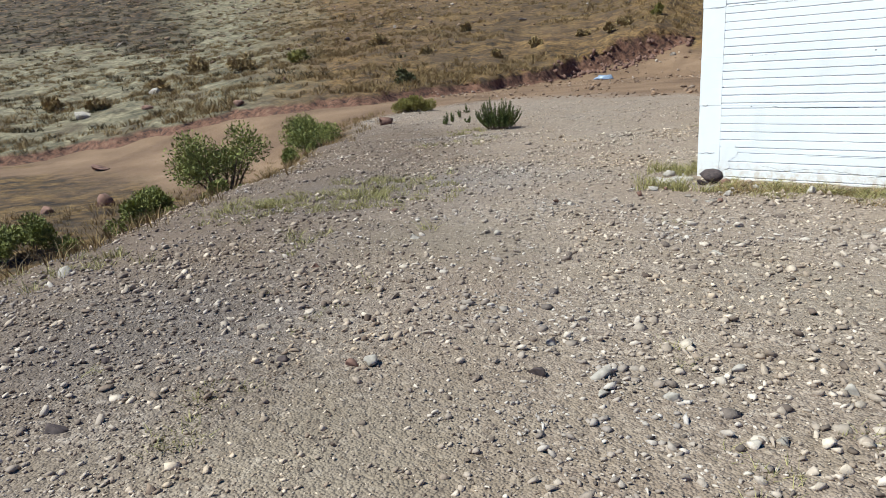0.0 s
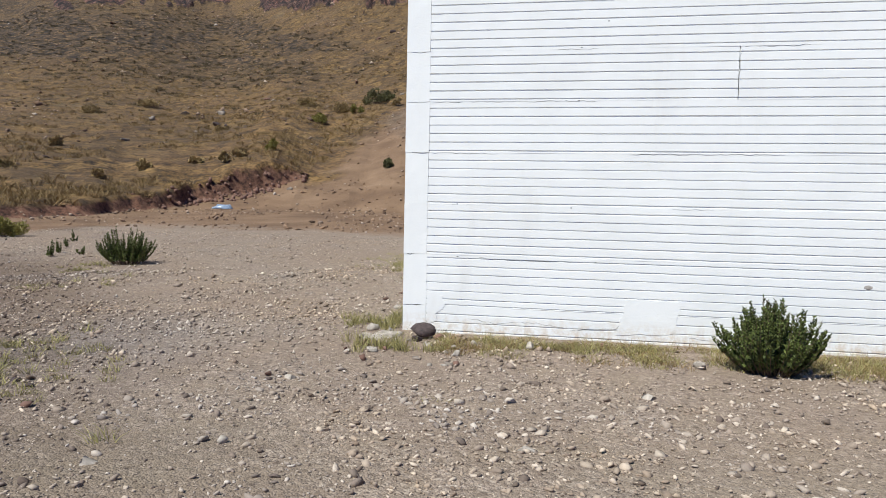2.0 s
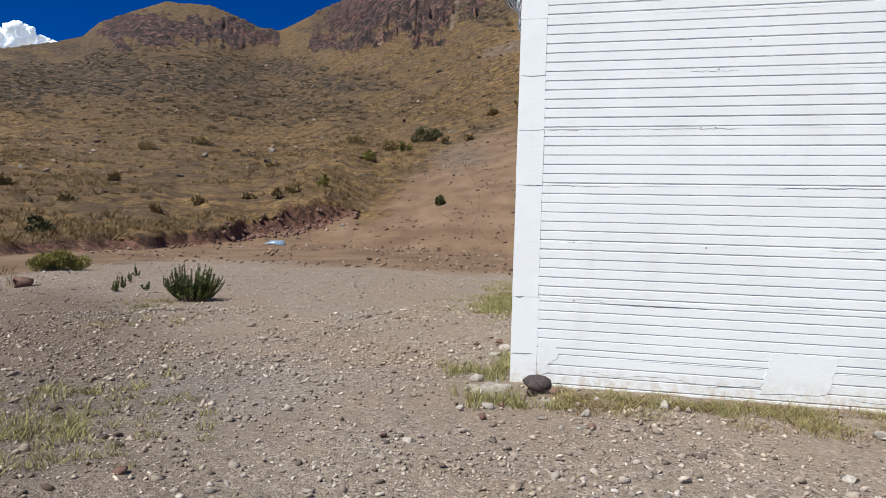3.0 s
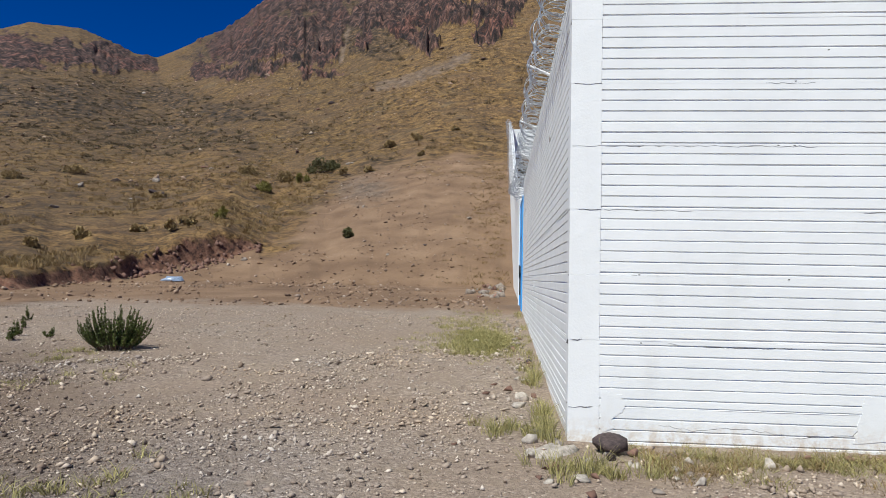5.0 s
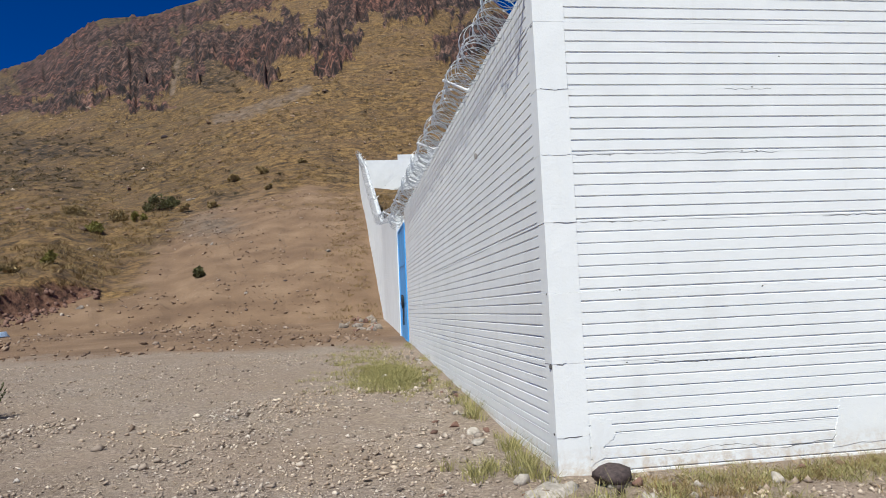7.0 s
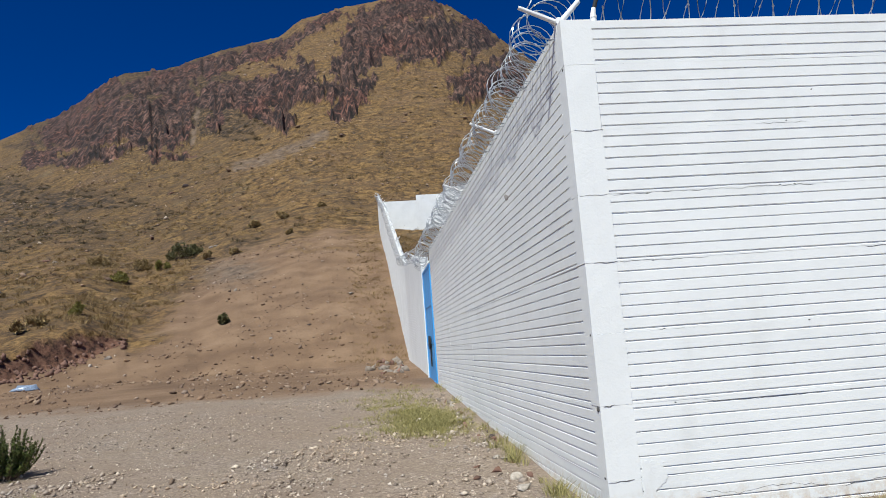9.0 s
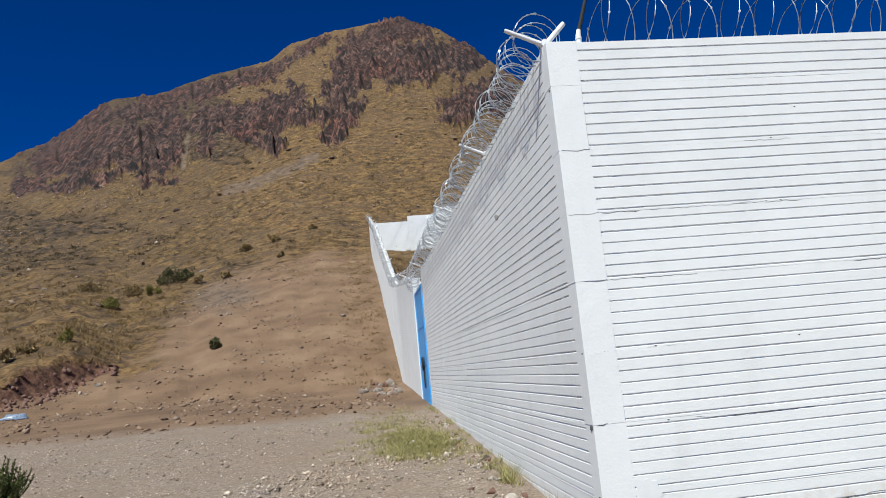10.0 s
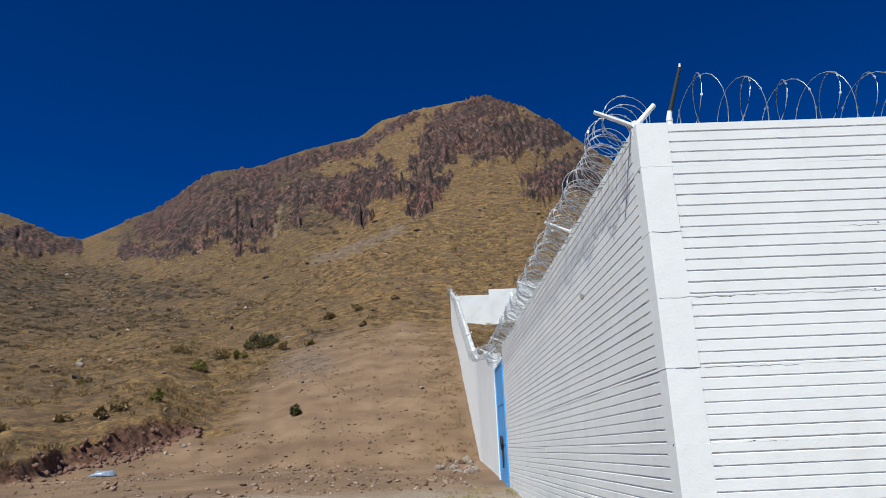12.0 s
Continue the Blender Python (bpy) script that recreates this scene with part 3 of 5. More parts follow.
for k, (x, z) in enumerate([(2.01, 3.335), (2.0, 2.745), (1.86, 2.745), (0.62, 2.73), (0.6, 2.14), (5.1, 0.75), (0.65, 0.93), (1.95, 1.53), (0.63, 1.55), (2.3, 3.62)]):
    bm = bmesh.new()
    bmesh.ops.create_icosphere(bm, subdivisions=1, radius=0.011 * 0.7 if k != 5 else 0.035)
    for v in bm.verts:
        v.co = Vector((v.co.x * 1.5, v.co.y * 0.2, v.co.z * 0.8)) * random.uniform(0.8, 1.2)
    ob = part("chip", bm, MORTAR if k == 5 else CRACK, wall_front, "chipped hole showing bare concrete")
    ob.location = (x, -0.001, z)
# cracks through the corner column, and its chipped arris
for k, (z, x0, x1, w) in enumerate(((0.34, 0.0, 0.22, 0.006), (2.147, 0.08, 0.28, 0.0016), (2.74, 0.0, 0.28, 0.0020), (3.316, 0.02, 0.28, 0.0010), (0.95, 0.02, 0.12, 0.004))):
    ob = part("crack", jagged([(x0, z), ((x0 + x1) / 2, z - 0.008), (x1, z + 0.004)], w, 50 + k), CRACK, column)
    ob.location = (0, -0.006, 0)
for k, (z, s) in enumerate(((0.925, 0.045), (3.90, 0.03), (1.54, 0.022), (0.36, 0.03))):
    bm = bmesh.new()
    bmesh.ops.create_icosphere(bm, subdivisions=1, radius=s)
    for v in bm.verts:
        v.co = Vector((v.co.x * 0.35, v.co.y * 1.2, v.co.z * 0.6)) * random.uniform(0.7, 1.2)
    ob = part("chip", bm, CRACK, column, "chipped dark arris")
    ob.location = (-0.001, 0.055, z)
# a trowelled repair over the grooves, and a smear beside the column
rng = random.Random(4)
for name, corners in (("plaster_patch", [(2.50, 0.10), (3.12, 0.13), (3.20, 0.50), (2.60, 0.51), (2.56, 0.34)]), ("plaster_patch", [(0.29, 0.09), (0.42, 0.16), (0.40, 0.25), (0.52, 0.33), (0.48, 0.46), (0.29, 0.49)])):
    bm = bmesh.new()
    ring = []
    for (x0, z0), (x1, z1) in zip(corners, corners[1:] + corners[:1]):
        for i in range(7):
            ring.append((x0 + (x1 - x0) * i / 7 + rng.uniform(-0.012, 0.012), z0 + (z1 - z0) * i / 7 + rng.uniform(-0.012, 0.012)))
    f = bm.faces.new([bm.verts.new((x, 0.004, z)) for x, z in ring])
    r = bmesh.ops.extrude_face_region(bm, geom=[f])
    bmesh.ops.translate(bm, vec=(0, -0.007, 0), verts=[v for v in r["geom"] if isinstance(v, bmesh.types.BMVert)])
    part(name, bm, WHITE, wall_front, "smoothed plaster repair")
# a scar on the side wall
bm = bmesh.new()
bmesh.ops.create_icosphere(bm, subdivisions=2, radius=0.06)
for v in bm.verts:
    v.co = Vector((v.co.x * 0.10, v.co.y * 2.0 * (1 + 0.3 * math.sin(v.co.z * 80)), v.co.z * 0.7 + v.co.y * 0.5))
ob = part("chip", bm, MORTAR, wall_side, "bare scraped spot")
ob.location = (14.0 - 2.95, -0.001, 3.38)
ob.rotation_euler = (0, 0, radians(90))


# gate between the side wall and the wall beyond
def build_gate():
    z0 = 0.52
    gate = tagged(new("gate"), "closed bright blue sheet metal gate", "gate")
    gate.location = (0.005, 15.30, z0)
    part("frame", add_box(add_box(add_box(box((-0.03, -1.22, 0.02), (0.03, -1.15, 3.42), 0.006), (-0.03, 1.165, 0.02), (0.03, 1.235, 3.42), 0.006),
                                  (-0.03, -1.15, 3.35), (0.03, 1.165, 3.42), 0.006), (-0.03, -1.15, 0.02), (0.03, 1.165, 0.08), 0.006), BLUE, gate)
    for k, (a, b) in enumerate(((-1.145, -0.035), (-0.025, 1.16))):
        leaf = part("leaf", box((-0.012, a, 0.085), (0.006, b, 3.345)), BLUE, gate)
        for z in (1.15, 2.25):
            part("crossbar", box((-0.03, a + 0.02, z), (-0.0125, b - 0.02, z + 0.05), 0.004), BLUE, leaf)
    bm = bmesh.new()
    bmesh.ops.create_cone(bm, cap_ends=True, segments=20, radius1=0.20, radius2=0.19, depth=0.05, matrix=pose(-0.055, -0.1, 1.20, 0, 90, 0))
    part("lock_plate", bm, BLACK, gate, "round black lock plate")
    part("bolt_bar", box((-0.065, -0.22, 0.5), (-0.032, -0.11, 1.15), 0.01), BLACK, gate, "black iron bolt bar")
    return gate


gate = build_gate()
post = tagged(new("gate_post", to_mesh("gate_post", box((-0.055, 16.55, -0.2), (0.20, 16.66, 4.45), 0.012), WHITE)), "white concrete post beside the gate", "post", kind="structure")

# the wall beyond the gate climbs the hill
wall_far = tagged(new("wall_far"), "white ribbed wall climbing the hillside beyond the gate", "wall", kind="structure")
FAR_TOPS = []


def far_top(y):
    """The top of the climbing wall: the slope's height and about a storey and a half more."""
    return height(-0.3, y) + float(np.interp(y, [16.6, 20, 34, 50, 60, 66], [3.75, 4.25, 4.55, 4.35, 3.9, 3.4]))


y = 16.66
while y < 64.5:
    L = 4.8
    za, zb = far_top(y), far_top(min(y + L, 65))
    rise_m = (zb - za) / L
    grooves = [-5.4 + 0.10 * i for i in range(1, 53)]
    bm = ribbed(L - 0.003, -6.2, 0.0, grooves, 0.2, -rise_m, seed=900 + int(y), slot=0.008, deep=0.003)
    ob = part("panel", bm, WHITE, wall_far)
    ob.matrix_local = Matrix(((0, 1, 0, 0), (-1, 0, 0, y + L), (0, 0, 1, zb), (0, 0, 0, 1)))
    FAR_TOPS.append((y, za, y + L, zb))
    y += L
# the back wall crosses the slope in steps
wall_back = tagged(new("wall_back"), "white back wall of the compound stepping up the slope", "wall", kind="structure")
for k, (a, b, z) in enumerate(((0.0, 3.95, 16.7), (3.95, 7.0, 17.25), (7.0, 12.0, 18.0), (12.0, 18.0, 18.9), (18.0, 26.0, 19.9))):
    part("panel", ribbed(b - a - 0.003, -6.0, 0.0, [-0.1 * i for i in range(1, 40)][::-1], 0.2, 0, seed=70 + k), WHITE, wall_back).location = (a, 65.0, z)


# ---- razor wire and its brackets ----
def tube(points, radius, sides=4):
    """Vertices and quads of a thin tube along points."""
    p = np.asarray(points, float)
    d = np.gradient(p, axis=0)
    d /= np.linalg.norm(d, axis=1)[:, None]
    ref = np.where(np.abs(d[:, 2:3]) < 0.9, [[0, 0, 1.0]], [[1.0, 0, 0]])
    u = np.cross(d, ref)
    u /= np.linalg.norm(u, axis=1)[:, None]
    w = np.cross(d, u)
    ang = np.arange(sides) * 2 * np.pi / sides
    ring = p[:, None] + radius * (np.cos(ang)[None, :, None] * u[:, None] + np.sin(ang)[None, :, None] * w[:, None])
    n = len(p)
    i, j = np.meshgrid(np.arange(n - 1), np.arange(sides), indexing="ij")
    k = (j + 1) % sides
    f = np.stack([i * sides + j, i * sides + k, (i + 1) * sides + k, (i + 1) * sides + j], -1).reshape(-1, 4)
    return ring.reshape(-1, 3), f


def coil(name, label, start, end, radius, pitch, seed, wire=0.0042, turns_of=(1, -1), bladed=True):
    """Concertina wire: two coils of opposite hand along a line, with blades on the wire."""
    rng = np.random.default_rng(seed)
    a, b = np.array(start, float), np.array(end, float)
    L = np.linalg.norm(b - a)
    ax = (b - a) / L
    side = np.cross(ax, [0, 0, 1.0])
    side /= np.linalg.norm(side)
    up = np.cross(side, ax)
    thing = tagged(new(name), label, "razor wire")
    for hand in turns_of:
        turns = L / pitch
        n = int(turns * 20)
        t = np.linspace(0, 1, n)
        ph = hand * t * turns * 2 * np.pi + rng.uniform(0, 6)
        rad = radius * (1 + 0.10 * np.sin(t * turns * 1.7 + seed) + 0.06 * np.sin(t * turns * 4.1))
        drift = 0.035 * np.sin(t * turns * 0.83 + seed)
        pts = a + np.outer(t, b - a) + np.outer(np.cos(ph) * rad + drift, side) + np.outer(np.sin(ph) * rad, up)
        pts += np.outer(0.03 * np.sin(ph * 0.5 + 1), ax)
        v, f = tube(pts, wire)
        strand = part("strand", mesh_of("strand", v, f, WIRE, True), WIRE, thing)
        # blades
        bv, bf = [], []
        if not bladed:
            continue
        for i in range(2, n - 2, 2):
            c, d = pts[i], pts[i + 1] - pts[i - 1]
            d = d / np.linalg.norm(d)
            o = np.cross(d, rng.normal(size=3))
            o = o / np.linalg.norm(o)
            k = len(bv)
            bv += [c - d * 0.022, c + o * 0.013, c + d * 0.022, c - o * 0.013]
            bf.append((k, k + 1, k + 2, k + 3))
        tagged(part("barbwork", mesh_of("barbwork", bv, bf, WIRE), WIRE, strand), kind="stuff")
    return thing


coil("razor_wire", "galvanised razor wire coil along the front wall top", (0.42, 0.31, TOP + 0.27), (26, 0.31, TOP + 0.27), 0.31, 0.42, 1, 0.0048)
coil("razor_wire", "dense galvanised razor wire coil along the side wall top", (-0.05, 0.10, TOP + 0.14), (-0.05, 14.0, TOP + 0.14), 0.21, 0.17, 2)
coil("razor_wire", "sagging razor wire coil over the blue gate", (-0.10, 14.0, TOP + 0.10), (-0.06, 16.8, 4.25), 0.20, 0.20, 3)
ya, za, yb, zb = FAR_TOPS[0][0], FAR_TOPS[0][1], FAR_TOPS[-1][2], FAR_TOPS[-1][3]
mids = [(s[0], s[1]) for s in FAR_TOPS] + [(yb, zb)]
for k, ((y0, z0), (y1, z1)) in enumerate(zip(mids[::2], mids[2::2] + [mids[-1]])):
    if y1 > y0:
        coil("razor_wire", "razor wire coil along the climbing wall", (-0.10, y0, z0 + 0.15), (-0.10, y1, z1 + 0.15), 0.21, 0.30, 10 + k, 0.0040, (1,), False)


def bracket(x, y, z, label="white pipe bracket shaped like a Y on the wall top"):
    """A Y of white pipe, one arm leaning out and one in."""
    ob = tagged(new("wire_bracket"), label, "bracket", group="wire brackets")
    ob.location = (x, y, z)
    part("stem", add_rod(bmesh.new(), (0, 0, -0.06), (0, 0, 0.05), 0.028, 0.028, 12), PIPE, ob)
    part("hub", add_rod(bmesh.new(), (0, -0.035, 0.05), (0, 0.035, 0.05), 0.036, 0.036, 12), PIPE, ob)
    part("outer_arm", add_rod(bmesh.new(), (-0.02, 0, 0.05), (-0.36, 0, 0.20), 0.024, 0.019, 10), PIPE, ob)
    part("inner_arm", add_rod(bmesh.new(), (0.02, 0, 0.05), (0.21, 0, 0.25), 0.026, 0.024, 10), PIPE, ob)
    return ob


first = bracket(0.02, 0.12, TOP)
for yy in (3.45, 7.0, 10.4, 13.75):
    copy_thing(first, pose(0.05, yy, TOP + 0.01, 0, 0, random.uniform(-6, 6)))
copy_thing(first, pose(0.08, 16.55, 4.12, 0, 0, 4))
for y0, z0, y1, z1 in FAR_TOPS:
    copy_thing(first, pose(0.06, y0 + 2.2, (z0 + z1) / 2 - 0.06, 0, 0, random.uniform(-8, 8)))


def upright(x):
    ob = tagged(new("wire_upright"), "dark rod in a white pipe socket on the wall top", "rod", group="wire uprights")
    ob.location = (x, 0.06, TOP)
    part("socket", add_rod(add_rod(bmesh.new(), (0, 0, -0.03), (0, 0, 0.10), 0.026, 0.026, 12), (0, 0, 0.055), (0, 0, 0.075), 0.031, 0.031, 12), PIPE, ob)
    part("elbow", add_rod(bmesh.new(), (0, 0, 0.09), (0.012, 0, 0.15), 0.025, 0.022, 10), PIPE, ob)
    part("rod", add_rod(bmesh.new(), (0.012, 0, 0.14), (0.17, 0.02, 0.61), 0.021, 0.016, 10), BLACK, ob, "black slanted iron rod")
    part("tip", add_rod(bmesh.new(), (0.17, 0.02, 0.605), (0.178, 0.022, 0.65), 0.012, 0.010, 8), PIPE, ob)
    return ob


up = upright(0.335)
for xx in (5.2, 10.0, 15.0, 20.0):
    copy_thing(up, pose(xx, 0.06, TOP))


# ---- plants ----
def blades(n, spread, tall, width, lean, rng, square=1.0):
    """Grass blades as bent narrow triangles from the ground up."""
    ang = rng.uniform(0, 2 * np.pi, n)
    rad = spread * np.sqrt(rng.uniform(0, 1, n))
    base = np.column_stack([np.cos(ang) * rad, np.sin(ang) * rad * square, np.zeros(n) - 0.02])
    h = tall * rng.uniform(0.45, 1.0, n)
    out = rng.normal(0, lean, (n, 2)) + np.column_stack([np.cos(ang), np.sin(ang)]) * lean * 0.7
    tip = base + np.column_stack([out * h[:, None], h])
    mid = base + np.column_stack([out * h[:, None] * 0.35, h * 0.55])
    t2 = rng.uniform(0, 2 * np.pi, n)
    w = np.column_stack([np.cos(t2), np.sin(t2), np.zeros(n)]) * width * rng.uniform(0.6, 1.2, n)[:, None]
    v = np.stack([base - w, base + w, mid + w * 0.8, tip, mid - w * 0.8], 1).reshape(-1, 3)
    k = np.arange(n)[:, None] * 5
    f = np.concatenate([k + [[0, 1, 2]], k + [[0, 2, 4]], k + [[4, 2, 3]]])
    return v, f


def join(pieces):
    vs, fs, n = [], [], 0
    for v, f in pieces:
        vs.append(v)
        fs.append(f + n)
        n += len(v)
    return np.concatenate(vs), np.concatenate(fs)


def spiky_shrub(name, label, x, y, wide, tall, stems, seed, leaf=LEAF, splay=0.35, leaf_size=0.026):
    """A shrub of many upright stems, each a spike set all round with small leaves."""
    rng = np.random.default_rng(seed)
    thing = tagged(new(name), label, "shrub")
    thing.location = (x, y, height(x, y) - 0.02)
    leaves, wood = [], bmesh.new()
    for s in range(stems):
        a, q = rng.uniform(0, 2 * np.pi), math.sqrt(rng.uniform(0, 1))
        foot = np.array([math.cos(a) * q * wide * 0.20, math.sin(a) * q * wide * 0.16, 0.0])
        h = tall * rng.uniform(0.62, 1.0) * (1 - 0.38 * q * q)
        tip = np.array([math.cos(a) * q * wide * 0.5, math.sin(a) * q * wide * 0.42, h]) + rng.normal(0, 0.03, 3)
        bend = (foot + tip) / 2 + np.array([math.cos(a), math.sin(a), 0.0]) * q * wide * splay * 0.22
        for i in range(3):
            t0, t1 = i / 3, (i + 1) / 3
            pa = (1 - t0) ** 2 * foot + 2 * t0 * (1 - t0) * bend + t0 ** 2 * tip
            pb = (1 - t1) ** 2 * foot + 2 * t1 * (1 - t1) * bend + t1 ** 2 * tip
            add_rod(wood, pa, pb, 0.006 - 0.0015 * i, 0.005 - 0.0015 * i, 4)
        m = int(130 * h / 0.6)
        t = rng.uniform(0.10, 1.0, m) ** 0.8
        c = ((1 - t) ** 2)[:, None] * foot + (2 * t * (1 - t))[:, None] * bend + (t ** 2)[:, None] * tip
        ang = rng.uniform(0, 2 * np.pi, m)
        o = np.column_stack([np.cos(ang), np.sin(ang), rng.uniform(0.5, 1.5, m)])
        o /= np.linalg.norm(o, axis=1)[:, None]
        ln = leaf_size * rng.uniform(0.9, 2.0, m)[:, None] * (1.5 - 0.95 * t)[:, None]
        w = np.cross(o, rng.normal(size=(m, 3)))
        w /= np.linalg.norm(w, axis=1)[:, None]
        v = np.stack([c, c + o * ln * 0.5 + w * ln * 0.28, c + o * ln * 1.15, c + o * ln * 0.5 - w * ln * 0.28], 1).reshape(-1, 3)
        k = np.arange(m)[:, None] * 4
        leaves.append((v, np.concatenate([k + [[0, 1, 2]], k + [[0, 2, 3]]])))
    v, f = join(leaves)
    part("leaves", mesh_of("leaves", v, f, leaf), leaf, thing)
    tagged(part("branchwork", wood, TWIG, thing, "thin woody stems"), kind="stuff")
    return thing


def bushy_shrub(name, label, x, y, wide, tall, seed, leaf=LEAF, count=2600, size=0.045, group="", sink=0.05):
    """A loose shrub: forked twigs and a crown of small leaves in uneven clumps."""
    rng = np.random.default_rng(seed)
    thing = tagged(new(name), label, "shrub", group)
    thing.location = (x, y, height(x, y) - sink)
    wood = bmesh.new()
    clumps = []
    for s in range(max(7, int(wide * 9))):
        a, q = rng.uniform(0, 2 * np.pi), math.sqrt(rng.uniform(0, 1))
        tip = np.array([math.cos(a) * q * wide * 0.46, math.sin(a) * q * wide * 0.42, tall * rng.uniform(0.35, 0.92) * (1 - 0.45 * q * q)])
        add_rod(wood, (tip[0] * 0.15, tip[1] * 0.15, 0), tuple(tip * [0.6, 0.6, 0.55]), 0.012 * tall, 0.008 * tall, 4)
        add_rod(wood, tuple(tip * [0.6, 0.6, 0.55]), tuple(tip), 0.008 * tall, 0.003 * tall, 4)
        clumps.append((tip, 0.10 * wide + 0.10 * tall * rng.uniform(0.5, 1.2)))
    m = count // len(clumps)
    out = []
    for tip, rad in clumps:
        d = rng.normal(size=(m, 3))
        d /= np.linalg.norm(d, axis=1)[:, None]
        c = tip + d * (rad * rng.uniform(0.15, 1.0, m) ** 0.6)[:, None] * [1.1, 1.1, 1.0]
        c[:, 2] = np.maximum(c[:, 2], 0.02)
        o = d + rng.normal(0, 0.6, (m, 3)) + [0, 0, 0.5]
        o /= np.linalg.norm(o, axis=1)[:, None]
        w = np.cross(o, rng.normal(size=(m, 3)))
        w /= np.linalg.norm(w, axis=1)[:, None]
        ln = (size * rng.uniform(0.6, 1.4, m))[:, None]
        v = np.stack([c - o * ln, c + w * ln * 0.42, c + o * ln, c - w * ln * 0.42], 1).reshape(-1, 3)
        k = np.arange(m)[:, None] * 4
        out.append((v, np.concatenate([k + [[0, 1, 2]], k + [[0, 2, 3]]])))
    v, f = join(out)
    part("crown", mesh_of("crown", v, f, leaf), leaf, thing)
    tagged(part("branchwork", wood, TWIG, thing, "forked brown twigs"), kind="stuff")
    return thing


spiky_shrub("shrub", "dark green shrub of upright leafy spikes by the wall", 3.88, -1.10, 1.04, 0.73, 190, 1)
spiky_shrub("shrub", "dark green spiky shrub alone on the gravel", -7.05, 4.85, 1.25, 0.80, 85, 2, splay=0.5)
spiky_shrub("shrub", "small upright green weed by the wall", 5.22, -0.75, 0.40, 0.52, 9, 3, LIGHT_LEAF)
for k, (x, y, t) in enumerate(((-9.35, 5.4, 0.45), (-9.6, 6.1, 0.42), (-8.9, 5.9, 0.3), (-11.2, 8.6, 0.35), (-10.3, 7.2, 0.32))):
    spiky_shrub("weed", "small thin upright weed on the gravel", x, y, 0.25, t, 5, 20 + k, LEAF)
# bushes in the hollow beside the forecourt
for k, (x, y, w, t, leaf, lab) in enumerate((
        (-9.6, -1.3, 1.95, 2.1, LIGHT_LEAF, "large loose green bush in the hollow"), (-11.2, -2.4, 1.7, 0.95, LIGHT_LEAF, "low green bush in the hollow"),
        (-8.6, -1.9, 0.9, 0.5, LIGHT_LEAF, "low green bush under the gravel bank"), (-13.4, 3.9, 2.4, 1.15, LIGHT_LEAF, "spreading green bush at the bank's edge"),
        (-12.6, 3.0, 1.2, 0.5, LIGHT_LEAF, "low green bush at the bank's edge"), (-10.5, -4.9, 1.6, 0.75, LIGHT_LEAF, "low dull green bush in the hollow"),
        (-14.2, 9.3, 1.5, 0.62, OLIVE_LEAF, "low yellow green bush beside the track"), (-15.0, 9.8, 1.0, 0.5, OLIVE_LEAF, "low yellow green bush beside the track"))):
    bushy_shrub("bush", lab, x, y, w, t, 40 + k, leaf, int(4600 * w), 0.033)


def tuft_field(name, label, places, material, n, spread, tall, width, lean, seed):
    """Grass nobody could count: many tufts joined into one mesh."""
    rng = np.random.default_rng(seed)
    places = np.asarray(places, float)
    z = land(places[:, 0], places[:, 1])[0]
    size = rng.uniform(0.5, 1.15, len(places))
    out = []
    for (x, y), zz, s in zip(places[:, :2], z, size):
        v, f = blades(n, spread * s, tall * s, width, lean, rng)
        out.append((v + [x, y, zz], f))
    v, f = join(out)
    return tagged(new(name, mesh_of(name, v, f, material)), label, "grass", kind="stuff")


rng = np.random.default_rng(77)
strip = [(rng.uniform(0.45, 5.6), -0.22 - rng.beta(1.3, 1.6) * 1.05) for _ in range(900)]
strip = [p for p in strip if fbm(np.array([p[0] * 2.2]), np.array([p[1] * 2.2]), 3, 5)[0] > 0.40 or p[1] > -0.35]
strip += [(rng.uniform(0.5, 26), -0.10 - abs(rng.normal(0, 0.08))) for _ in range(260)]
strip += [(rng.uniform(5.6, 26), -0.2 - rng.uniform(0, 0.9)) for _ in range(500)]
tuft_field("grass", "half-dry grass strip along the wall foot", strip[::2], GREENISH, 30, 0.13, 0.115, 0.003, 0.65, 1)
tuft_field("grass", "dry bleached grass strip along the wall foot", strip[1::2], DRY, 26, 0.14, 0.10, 0.003, 0.75, 11)
side = [(-0.10 - abs(rng.normal(0, 0.16)), y) for y in rng.uniform(-0.2, 1.2, 30)] + [(-0.12 - abs(rng.normal(0, 0.10)), y) for y in rng.uniform(2.6, 4.2, 18)]
side += [(-0.06 - abs(rng.normal(0, 0.10)), y) for y in rng.uniform(1, 14, 22)]
side += [(rng.normal(0.15, 0.22), rng.normal(-1.0, 0.14)) for _ in range(26)] + [(rng.normal(-0.62, 0.12), rng.normal(0.35, 0.2)) for _ in range(14)]
tuft_field("grass", "green tufts at the foot of the side wall", side, GREENISH, 26, 0.08, 0.22, 0.0035, 0.45, 2)
lawn = [(rng.normal(-0.95, 0.33), rng.normal(6.9, 0.85)) for _ in range(560)] + [(rng.normal(-1.3, 0.45), rng.normal(9.6, 1.6)) for _ in range(130)]
lawn = [p for p in lawn if p[0] < -0.12]
tuft_field("grass", "patch of half-dry grass beside the side wall", lawn, GREENISH, 30, 0.15, 0.14, 0.004, 0.6, 3)
